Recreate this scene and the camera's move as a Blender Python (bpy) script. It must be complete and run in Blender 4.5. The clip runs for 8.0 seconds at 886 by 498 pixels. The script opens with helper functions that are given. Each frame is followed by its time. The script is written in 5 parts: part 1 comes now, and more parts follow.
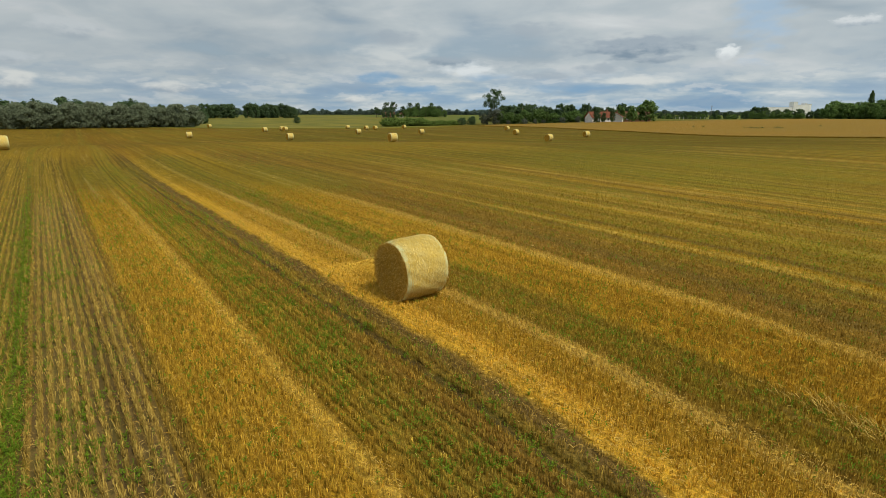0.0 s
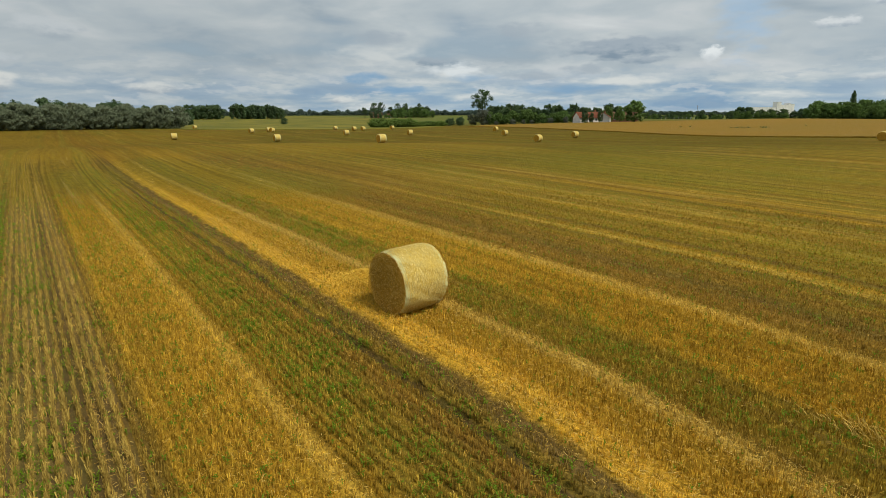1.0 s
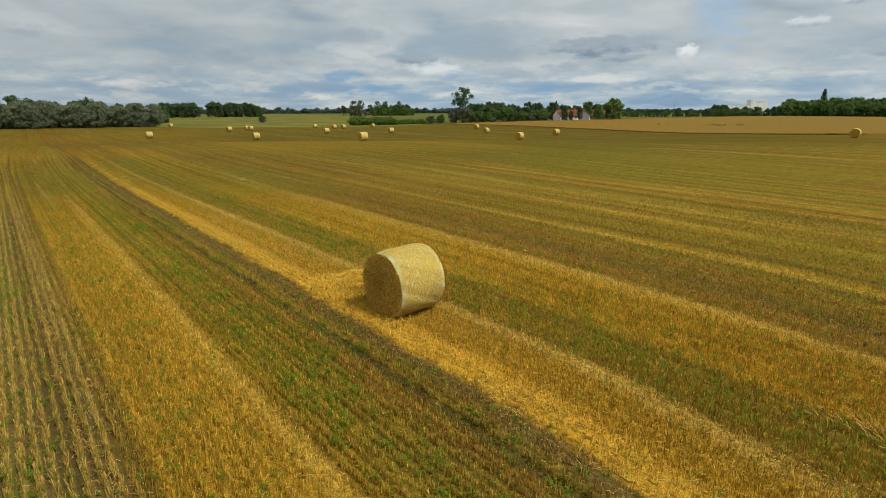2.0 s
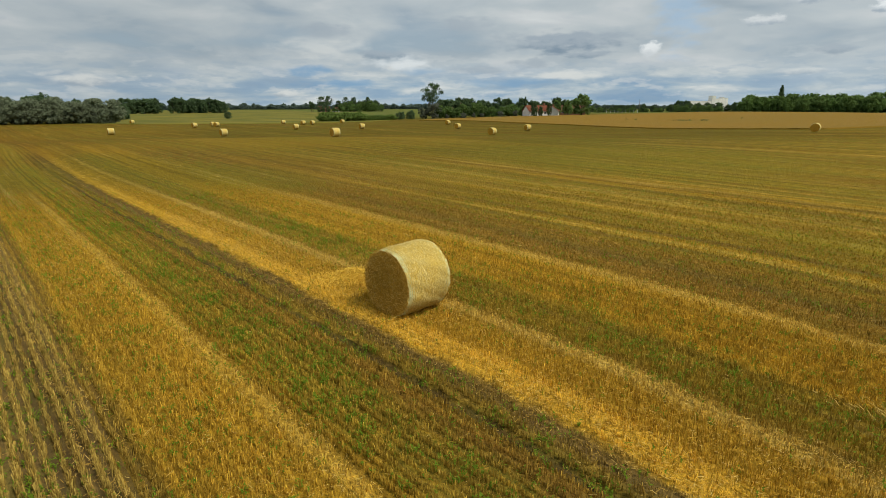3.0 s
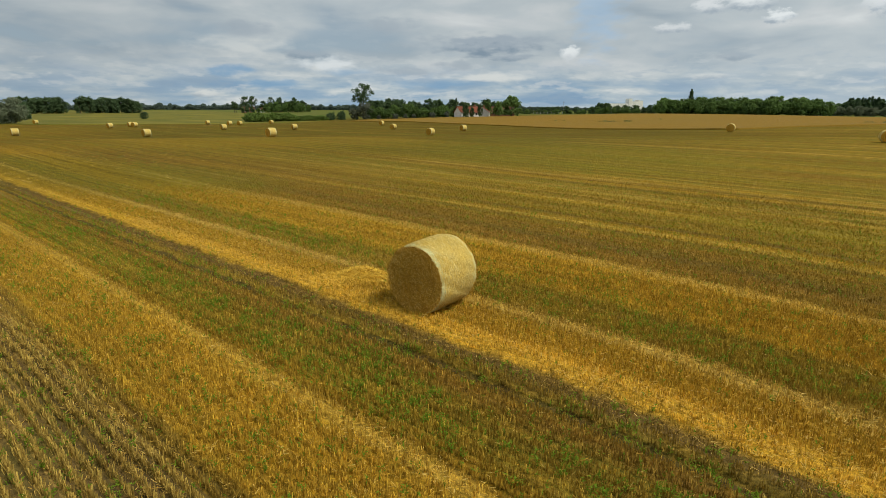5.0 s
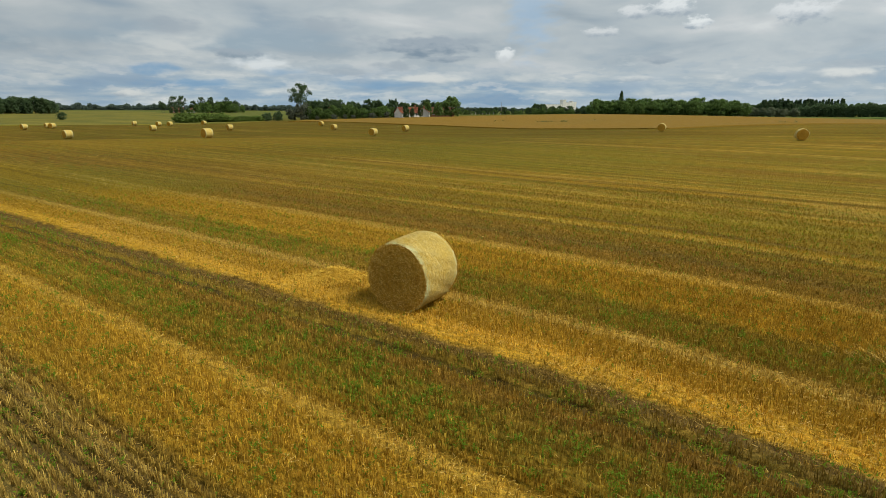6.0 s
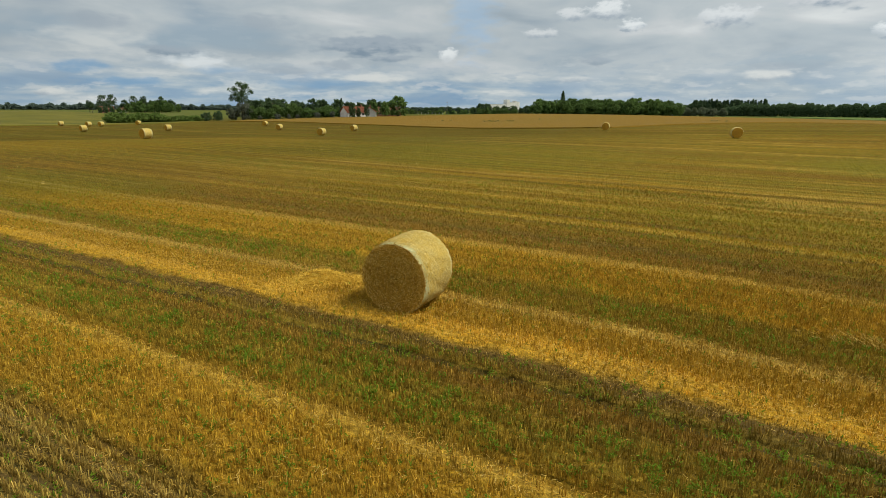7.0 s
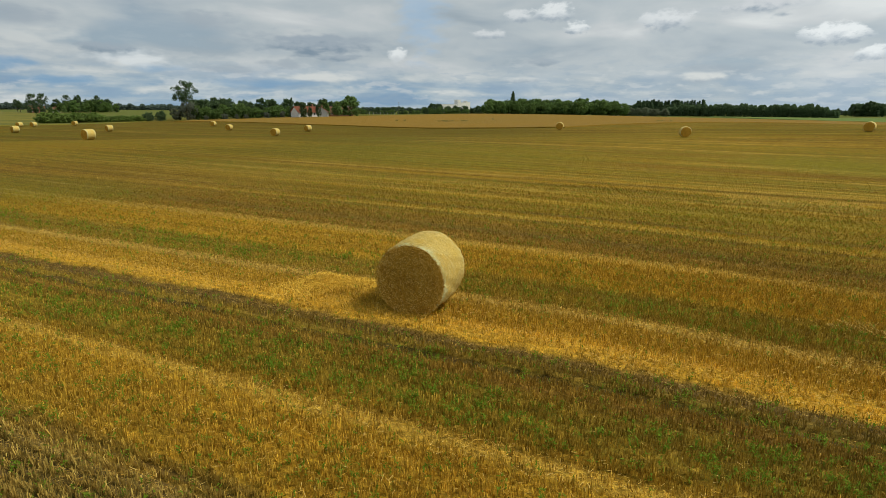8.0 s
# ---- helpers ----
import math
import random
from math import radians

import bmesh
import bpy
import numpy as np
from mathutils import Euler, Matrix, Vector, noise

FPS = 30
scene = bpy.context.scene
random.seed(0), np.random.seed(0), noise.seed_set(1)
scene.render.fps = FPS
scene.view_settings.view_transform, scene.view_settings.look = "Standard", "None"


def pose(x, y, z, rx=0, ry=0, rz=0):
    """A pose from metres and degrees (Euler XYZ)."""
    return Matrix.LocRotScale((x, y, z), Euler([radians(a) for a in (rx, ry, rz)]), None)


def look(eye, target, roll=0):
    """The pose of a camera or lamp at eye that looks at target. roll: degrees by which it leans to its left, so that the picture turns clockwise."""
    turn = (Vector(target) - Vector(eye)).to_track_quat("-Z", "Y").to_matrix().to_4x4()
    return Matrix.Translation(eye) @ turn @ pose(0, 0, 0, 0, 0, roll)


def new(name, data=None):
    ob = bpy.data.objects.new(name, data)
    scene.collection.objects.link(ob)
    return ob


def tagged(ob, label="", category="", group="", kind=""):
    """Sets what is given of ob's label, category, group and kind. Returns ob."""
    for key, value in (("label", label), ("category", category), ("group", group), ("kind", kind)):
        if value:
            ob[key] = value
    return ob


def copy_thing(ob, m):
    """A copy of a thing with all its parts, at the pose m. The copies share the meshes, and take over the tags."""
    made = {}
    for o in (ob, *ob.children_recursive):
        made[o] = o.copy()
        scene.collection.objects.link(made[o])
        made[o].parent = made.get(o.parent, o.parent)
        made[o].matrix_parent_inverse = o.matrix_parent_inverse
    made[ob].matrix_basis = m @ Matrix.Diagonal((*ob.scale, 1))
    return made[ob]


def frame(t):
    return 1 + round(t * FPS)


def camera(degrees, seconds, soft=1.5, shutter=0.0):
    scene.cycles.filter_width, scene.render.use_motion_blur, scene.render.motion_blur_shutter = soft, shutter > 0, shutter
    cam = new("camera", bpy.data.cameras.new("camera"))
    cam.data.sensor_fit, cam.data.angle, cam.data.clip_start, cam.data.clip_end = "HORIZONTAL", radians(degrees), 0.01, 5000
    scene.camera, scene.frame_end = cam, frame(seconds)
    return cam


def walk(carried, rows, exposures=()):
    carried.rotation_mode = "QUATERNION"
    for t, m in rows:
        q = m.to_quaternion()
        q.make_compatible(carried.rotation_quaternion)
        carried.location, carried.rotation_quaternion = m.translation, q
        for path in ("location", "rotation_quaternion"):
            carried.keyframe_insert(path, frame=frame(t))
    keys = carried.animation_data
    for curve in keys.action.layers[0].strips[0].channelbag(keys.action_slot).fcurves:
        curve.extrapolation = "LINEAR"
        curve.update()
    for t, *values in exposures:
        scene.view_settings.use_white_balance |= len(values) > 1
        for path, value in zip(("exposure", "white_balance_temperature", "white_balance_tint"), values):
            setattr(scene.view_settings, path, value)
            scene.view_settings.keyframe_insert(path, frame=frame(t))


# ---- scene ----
cam = camera(78.4, 8.0, soft=0.5)
PATH = [
    (0, (0.579, -0.018, 4.730), (6.547, 7.619, 2.267), 0.09),
    (0.5, (0.744, 0.360, 4.736), (6.774, 7.949, 2.277), -0.02),
    (1, (0.856, 0.721, 4.758), (6.988, 8.230, 2.304), -0.03),
    (1.5, (0.881, 0.941, 4.753), (7.137, 8.341, 2.286), -0.05),
    (2, (0.821, 1.225, 4.720), (7.213, 8.502, 2.231), -0.06),
    (2.2, (0.764, 1.379, 4.714), (7.260, 8.554, 2.203), 0.02),
    (3.3, (0.318, 2.216, 4.584), (7.155, 9.057, 2.042), -0.12),
    (3.5, (0.188, 2.392, 4.549), (7.064, 9.202, 2.032), -0.12),
    (4, (-0.150, 2.894, 4.491), (6.905, 9.520, 1.976), 0.06),
    (4.5, (-0.448, 3.302, 4.455), (6.857, 9.650, 1.941), 0.23),
    (4.7, (-0.561, 3.436, 4.447), (6.861, 9.644, 1.920), 0.22),
    (5.8, (-1.041, 4.182, 4.325), (7.092, 9.430, 1.811), 0.33),
    (6, (-1.115, 4.342, 4.313), (7.116, 9.434, 1.796), 0.32),
    (6.5, (-1.276, 4.763, 4.288), (7.189, 9.455, 1.769), 0.29),
    (7, (-1.464, 5.278, 4.256), (7.229, 9.533, 1.740), 0.37),
    (7.5, (-1.675, 5.814, 4.247), (7.172, 9.736, 1.730), 0.35),
    (8, (-1.900, 6.435, 4.238), (7.137, 9.905, 1.728), 0.43),
]
walk(cam, [(t, look(eye, target, roll)) for t, eye, target, roll in PATH], [(0, 0.0), (4, -0.02), (8, -0.06)])

# ---- light ----
SUN_AZ, SUN_EL = 165.0, 54.0
sun_dir = Vector((math.sin(radians(SUN_AZ)) * math.cos(radians(SUN_EL)), math.cos(radians(SUN_AZ)) * math.cos(radians(SUN_EL)), math.sin(radians(SUN_EL))))
sun_data = bpy.data.lights.new("sun", "SUN")
sun_data.energy, sun_data.angle, sun_data.color = 3.15, radians(9.0), (1.0, 0.93, 0.80)
sun = new("sun", sun_data)
sun.matrix_world = look(sun_dir * 60, (0, 0, 0))


class Nodes:
    """Short calls for building a node tree."""

    def __init__(self, tree):
        self.t = tree
        tree.nodes.clear()

    def add(self, kind, *ins, operation=None, blend_type=None, data_type=None, use_clamp=None, **sockets):
        n = self.t.nodes.new(kind)
        if operation:
            n.operation = operation
        if blend_type:
            n.blend_type = blend_type
        if data_type:
            n.data_type = data_type
        if use_clamp:
            n.use_clamp = True
        for k, v in sockets.items():
            self.link(v, n.inputs[k])
        for i, v in enumerate(ins):
            if v is not None:
                self.link(v, n.inputs[i])
        return n

    def link(self, v, socket):
        if isinstance(v, bpy.types.NodeSocket):
            self.t.links.new(v, socket)
        elif isinstance(v, bpy.types.Node):
            self.t.links.new(v.outputs[0], socket)
        else:
            socket.default_value = (*v, 1) if isinstance(v, tuple) and len(v) == 3 and socket.type == "RGBA" else v

    def m(self, op, *ins, clamp=False):
        return self.add("ShaderNodeMath", *ins, operation=op, use_clamp=clamp).outputs[0]

    def mix(self, f, a, b, mode="MIX"):
        n = self.add("ShaderNodeMix", data_type="RGBA", blend_type=mode)
        n.clamp_factor = True
        self.link(f, n.inputs[0])
        self.link(a, n.inputs[6])
        self.link(b, n.inputs[7])
        return n.outputs[2]

    def rng(self, v, a, b, c=0.0, d=1.0, smooth=False):
        n = self.add("ShaderNodeMapRange", v, a, b, c, d)
        n.interpolation_type = "SMOOTHSTEP" if smooth else "LINEAR"
        return n.outputs[0]

    def noise(self, vec, scale, detail=3.0, rough=0.55, dist=0.0):
        n = self.add("ShaderNodeTexNoise", vec)
        n.inputs["Scale"].default_value, n.inputs["Detail"].default_value = scale, detail
        n.inputs["Roughness"].default_value, n.inputs["Distortion"].default_value = rough, dist
        return n.outputs[0]

    def vec(self, x, y, z=0.0):
        return self.add("ShaderNodeCombineXYZ", x, y, z).outputs[0]

    def ramp(self, v, stops, mode="LINEAR"):
        n = self.add("ShaderNodeValToRGB", v)
        r = n.color_ramp
        r.interpolation = mode
        while len(r.elements) < len(stops):
            r.elements.new(0.5)
        for e, (p, c) in zip(r.elements, stops):
            e.position = p
        for e, (p, c) in zip(r.elements, stops):
            e.color = (*c, 1) if isinstance(c, tuple) else (c, c, c, 1)
        return n.outputs[0]


# ---- sky: broken layer cloud over a blue sky ----
world = bpy.data.worlds.new("world")
scene.world = world
world.use_nodes = True
w = Nodes(world.node_tree)
way = w.add("ShaderNodeTexCoord").outputs["Generated"]
sx, sy, sz = w.add("ShaderNodeSeparateXYZ", way).outputs
sky_node = w.add("ShaderNodeTexSky")
sky_node.sky_type, sky_node.sun_disc = "NISHITA", False
sky_node.sun_elevation, sky_node.sun_rotation = radians(SUN_EL), radians(SUN_AZ)
sky = sky_node.outputs[0]
blue = w.mix(1.0, sky, (0.085, 0.085, 0.085), "MULTIPLY")
up = w.m("MAXIMUM", sz, 0.0)
den = w.m("ADD", up, 0.055)
cx, cy = w.m("DIVIDE", sx, den), w.m("DIVIDE", sy, den)
plane_vec = w.vec(cx, cy, 0.0)
az = w.m("MULTIPLY", w.m("ARCTAN2", sx, sy), 180 / math.pi)
el = w.m("MULTIPLY", w.m("ARCSINE", sz), 180 / math.pi)
cover = w.noise(plane_vec, 0.30, 4.0, 0.52, 0.2)
puff = w.noise(w.vec(w.m("MULTIPLY", az, 0.10), w.m("MULTIPLY", el, 0.30), 2.0), 1.0, 4.0, 0.48, 0.4)
soft_wob = w.m("SUBTRACT", w.noise(w.vec(w.m("MULTIPLY", az, 0.45), w.m("MULTIPLY", el, 1.3), 6.0), 1.0, 3.0, 0.45), 0.5)
cloud = w.ramp(w.m("ADD", w.m("MULTIPLY", cover, 0.35), w.m("MULTIPLY", puff, 0.65)),
               [(0.36, (0.355, 0.41, 0.445)), (0.45, (0.445, 0.49, 0.51)), (0.53, (0.51, 0.545, 0.55)), (0.60, (0.585, 0.60, 0.595)), (0.70, (0.72, 0.725, 0.70))])
air = w.mix(w.rng(el, 0.0, 9.0), (0.34, 0.46, 0.58), blue)
thick = w.rng(w.m("ADD", w.m("MULTIPLY", cover, 0.6), w.m("MULTIPLY", puff, 0.4)), 0.34, 0.46, 0.6, 1.0, True)
view = w.mix(thick, air, cloud)
# rows of far flat cloud near the horizon, with bluer air between them
roll_ = w.noise(w.vec(w.m("MULTIPLY", az, 0.15), w.m("MULTIPLY", el, 0.80), 2.0), 1.0, 4.0, 0.50, 0.2)
low = w.rng(el, 1.6, 4.6, 1.0, 0.0, True)
band = w.ramp(roll_, [(0.34, (0.23, 0.35, 0.48)), (0.44, (0.29, 0.405, 0.51)), (0.52, (0.40, 0.485, 0.54)), (0.60, (0.52, 0.57, 0.58)), (0.70, (0.72, 0.72, 0.68))])
view = w.mix(w.m("MULTIPLY", low, w.m("MULTIPLY", w.rng(az, 14.0, 30.0, 0.55, 0.9), w.rng(az, 68.0, 86.0, 1.0, 0.5))), view, band)
# small heaps of cloud, lit on their tops, grey at their flat bases
heap_up, heap_down = (w.noise(w.vec(w.m("MULTIPLY", az, 0.30), w.m("MULTIPLY", w.m("ADD", el, rise), 0.85), 9.0), 1.0, 5.0, 0.52, 0.1) for rise in (0.0, 0.5))
lit = w.m("SUBTRACT", heap_up, heap_down)
rows_ = w.m("MULTIPLY", w.rng(el, 5.5, 2.5, 0.12, 0.75), w.rng(el, 0.2, 1.2, 0.3, 1.0))
view = w.mix(w.m("MULTIPLY", rows_, w.rng(lit, 0.03, 0.18, 0.0, 0.65, True)), view, (0.66, 0.665, 0.64))
view = w.mix(w.m("MULTIPLY", rows_, w.rng(lit, -0.03, -0.16, 0.0, 0.6, True)), view, (0.31, 0.40, 0.48))
# single clouds and gaps: azimuth, height, half width, half height (degrees), top, base, weight, softness
wob = w.m("SUBTRACT", w.noise(w.vec(w.m("MULTIPLY", az, 0.85), w.m("MULTIPLY", el, 1.5), 5.0), 1.0, 5.0, 0.55), 0.5)
WHITE, CREAMY, DULL, DARK, GAP, LOW_GAP = (0.80, 0.81, 0.79), (0.74, 0.73, 0.68), (0.37, 0.42, 0.46), (0.235, 0.30, 0.36), (0.36, 0.52, 0.69), (0.20, 0.36, 0.53)
CLOUDS = [
    (66.8, 8.8, 2.8, 4.6, GAP, GAP, 0.55, 1.0), (109.0, 8.0, 1.5, 1.2, GAP, GAP, 0.8, 0.9), (31.5, 3.3, 2.6, 0.6, LOW_GAP, LOW_GAP, 0.75, 0.9), (41.8, 3.3, 2.6, 0.5, LOW_GAP, LOW_GAP, 0.6, 0.9),
    (34.6, 2.1, 4.4, 0.55, LOW_GAP, LOW_GAP, 0.65, 0.9), (52.0, 2.2, 6.0, 0.55, LOW_GAP, LOW_GAP, 0.5, 1.0),
    (56.2, 6.5, 4.2, 0.9, CREAMY, DULL, 0.5, 1.0), (56.4, 5.9, 6.6, 1.25, DULL, DARK, 1.0, 0.75), (58.8, 4.7, 2.2, 0.45, DULL, DARK, 0.8, 0.7), (53.4, 4.0, 2.4, 0.5, DULL, DULL, 0.7, 0.8), (64.3, 5.1, 1.0, 0.8, WHITE, (0.62, 0.64, 0.64), 1.0, 0.6),
    (32.7, 5.4, 4.6, 1.4, CREAMY, CREAMY, 0.55, 1.0), (40.6, 3.9, 3.6, 0.9, WHITE, CREAMY, 0.75, 0.9), (57.2, 2.9, 4.4, 0.45, CREAMY, CREAMY, 0.75, 0.8), (12.2, 2.15, 3.2, 0.7, CREAMY, DULL, 0.85, 0.8),
    (29.3, 1.1, 1.3, 0.4, CREAMY, DULL, 0.75, 0.6), (0.9, 2.4, 1.6, 1.2, CREAMY, DULL, 0.85, 0.7), (0.8, 4.1, 1.9, 0.7, (0.58, 0.61, 0.62), DULL, 0.7, 0.8), (33.2, 6.9, 3.0, 0.9, DULL, DULL, 0.75, 0.9),
    (38.5, 4.85, 2.3, 0.5, DULL, DARK, 0.8, 0.6), (5.3, 6.7, 3.0, 0.9, (0.60, 0.62, 0.62), DULL, 0.75, 0.8), (47.1, 7.6, 2.8, 0.9, DULL, DULL, 0.7, 0.8), (49.0, 3.4, 3.6, 0.6, DULL, DULL, 0.6, 0.9),
    (103.0, 6.1, 2.4, 0.95, WHITE, DULL, 1.0, 0.5), (97.4, 8.7, 3.0, 0.9, (0.62, 0.63, 0.63), DARK, 0.9, 0.7), (79.5, 8.9, 2.0, 0.9, WHITE, DULL, 0.9, 0.6),
    (89.8, 7.9, 2.6, 1.0, (0.72, 0.73, 0.72), DULL, 0.95, 0.6), (81.8, 7.5, 1.2, 0.65, WHITE, DULL, 0.95, 0.5), (73.5, 7.0, 1.9, 0.5, (0.70, 0.71, 0.70), DULL, 0.85, 0.6),
    (76.3, 8.6, 1.5, 0.7, (0.72, 0.73, 0.72), DULL, 0.9, 0.6), (93.2, 2.9, 2.6, 0.55, CREAMY, DULL, 0.8, 0.8), (77.0, 2.8, 3.4, 0.35, CREAMY, DULL, 0.6, 0.9), (78.7, 4.5, 1.7, 0.5, DULL, DARK, 0.6, 0.8), (94.0, 3.7, 2.4, 0.4, DULL, DULL, 0.6, 0.9), (105.5, 4.5, 1.1, 0.8, WHITE, DULL, 0.95, 0.6),
]
for a0, e0, wa, we, tone, foot, weight, soft_ in CLOUDS:
    da = w.m("DIVIDE", w.m("SUBTRACT", az, a0), wa)
    de = w.m("DIVIDE", w.m("SUBTRACT", el, e0), we)
    r2 = w.m("ADD", w.m("MULTIPLY", da, da), w.m("MULTIPLY", de, de))
    edge = w.rng(w.m("ADD", w.m("SQRT", r2), w.m("MULTIPLY", wob if soft_ < 0.7 else soft_wob, 2.0)), 1.1, 1.1 - soft_, 0.0, weight, True)
    view = w.mix(edge, view, w.mix(w.rng(w.m("ADD", de, w.m("MULTIPLY", wob, 2.0)), -0.9, 0.3, 0.0, 1.0, True), foot, tone))
view = w.mix(1.0, view, w.ramp(w.rng(az, 20.0, 120.0), [(0.0, 0.97), (0.2, 1.07), (0.45, 1.05), (0.7, 1.12), (1.0, 1.24)]), "MULTIPLY")
view = w.mix(1.0, view, (0.965, 1.01, 1.045), "MULTIPLY")
back = w.add("ShaderNodeBackground", view)
back.inputs[1].default_value = 0.92
w.link(back, w.add("ShaderNodeOutputWorld").inputs[0])

# ---- land ----
HILLS = [(300, 100, 120, 3.5), (110, -40, 70, 3.55), (85, 150, 60, 0.5), (60, 90, 45, -0.21), (0, 70, 40, 1.63),
         (180, 220, 90, -1.83), (40, 240, 90, 0.65), (130, 60, 50, -0.68), (212, 150, 35, 1.0)]


def land(x, y):
    """Height of the ground: an even slope near the bale, low swells further off."""
    x, y = np.asarray(x, float), np.asarray(y, float)
    f = np.clip((np.hypot(x - 4, y - 8) - 35) / 75, 0, 1)
    f = f * f * (3 - 2 * f)
    z = -2.42 + sum(k * np.exp(-((x - a) ** 2 + (y - b) ** 2) / (2 * s * s)) for a, b, s, k in HILLS)
    return (0.01792 * y + 0.00088 * x) * (1 - f) + z * f


def slant(x):
    """How much the drilled lines lean from the y axis."""
    return np.interp(x, [0.0, 4.0, 10.0], [0.040, 0.027, -0.006])


def turn_in(x, y):
    """How far the lines swing to the east beyond the turning strip."""
    far = np.asarray(y, float) - 43.0
    return 0.0425 * (far + np.sqrt(far * far + 60.0)) * np.clip((np.asarray(x, float) - 1.5) / 5.5, 0, 1)


def lane(x, y):
    """Distance across the drilled lines."""
    return x - slant(x) * (y - 10.0) - turn_in(x, y)


GOLD, BRIGHT, PALE = (0.50, 0.305, 0.027), (0.74, 0.46, 0.050), (0.62, 0.43, 0.100)
BROWN, DUSK, OLIVE, ORANGE, MOSS, TAN = (0.255, 0.158, 0.026), (0.165, 0.105, 0.034), (0.33, 0.228, 0.024), (0.46, 0.270, 0.021), (0.180, 0.150, 0.019), (0.34, 0.235, 0.080)
FALLOW = (0.300, 0.205, 0.024)
STRAWY, TRACK = (0.56, 0.37, 0.060), (0.090, 0.062, 0.030)
RUST, DEEP = (0.300, 0.165, 0.032), (0.165, 0.110, 0.048)
# the stripes across the drilled lines, in metres
STRIPES = [(-1.0, OLIVE), (-0.14, MOSS), (0.12, BROWN), (0.32, TAN), (1.1, TAN), (1.30, DUSK), (1.42, TAN), (1.66, TAN), (1.76, BROWN), (2.0, BROWN),
           (2.2, GOLD), (2.7, ORANGE), (3.55, GOLD), (3.72, STRAWY), (3.84, STRAWY), (4.0, ORANGE), (4.35, OLIVE), (5.1, FALLOW), (5.5, RUST), (5.80, BROWN), (5.88, TRACK), (5.99, TRACK), (6.08, FALLOW),
           (6.45, DEEP), (6.74, DUSK), (6.90, BRIGHT), (7.35, BRIGHT), (7.6, GOLD), (8.45, GOLD), (8.66, PALE), (8.86, PALE), (9.05, BROWN)]
STRIPES_MID = [(9.05, BROWN), (9.3, OLIVE), (9.9, FALLOW), (10.02, DUSK), (10.14, OLIVE), (10.55, FALLOW), (10.8, GOLD), (12.2, ORANGE), (13.1, GOLD), (13.35, PALE), (13.58, PALE), (13.75, BROWN), (14.5, RUST), (15.3, DUSK), (16.0, BROWN),
               (16.7, RUST), (17.2, OLIVE), (17.6, DUSK), (17.9, GOLD), (18.2, PALE), (18.5, GOLD), (19.0, BROWN), (19.35, DUSK), (19.6, OLIVE), (20.8, FALLOW), (21.7, OLIVE), (22.2, GOLD), (22.7, PALE), (23.0, ORANGE), (23.6, BROWN), (24.4, OLIVE)]
STRIPES_FAR = [(24.4, OLIVE), (25.2, GOLD), (25.6, PALE), (25.9, BROWN), (27.0, FALLOW), (28.0, DUSK), (28.5, GOLD), (29.6, ORANGE), (30.2, BROWN), (31.4, GOLD), (31.8, PALE), (32.2, DUSK), (33.3, GOLD), (33.7, PALE), (34.1, BROWN), (36.0, OLIVE)]
WEEDS = [(-0.6, 0.35), (-0.14, 0.9), (0.08, 0.9), (0.16, 0.3), (0.6, 0.5), (1.2, 0.35), (1.35, 0.12), (2.1, 0.2), (3.0, 0.28), (3.5, 0.1), (3.95, 0.12), (4.3, 0.65), (5.2, 0.8), (5.5, 0.3), (5.9, 0.35),
         (6.15, 0.32), (6.35, 0.18), (6.65, 0.10), (6.85, 0.03), (8.8, 0.06), (9.2, 0.35), (9.9, 0.5), (10.5, 0.35), (11.0, 0.2), (13.5, 0.08)]


def swath(x, y):
    """Distance across the swaths, which veer a little to the west at their near end."""
    return lane(x, y) + np.interp(y, [1, 7], [0.5, 0]) * np.clip((np.asarray(x, float) - 5) / 2, 0, 1)


def weediness(u):
    return np.interp(u, [a for a, b in WEEDS], [b for a, b in WEEDS])


# greener stretches of the field: x, y, half sizes, weight
GREEN_SPOTS = [(45, 25, 12, 14, 0.6), (39, 38, 10, 12, 0.5), (15, 34, 3, 7, 0.5), (52, -8, 9, 8, 0.9), (22.5, 3, 1.2, 6, 0.5), (11, 42, 4, 12, 0.5), (5, 41, 2, 6, 0.45), (62, 42, 14, 8, 0.55)]


ROW = 0.155


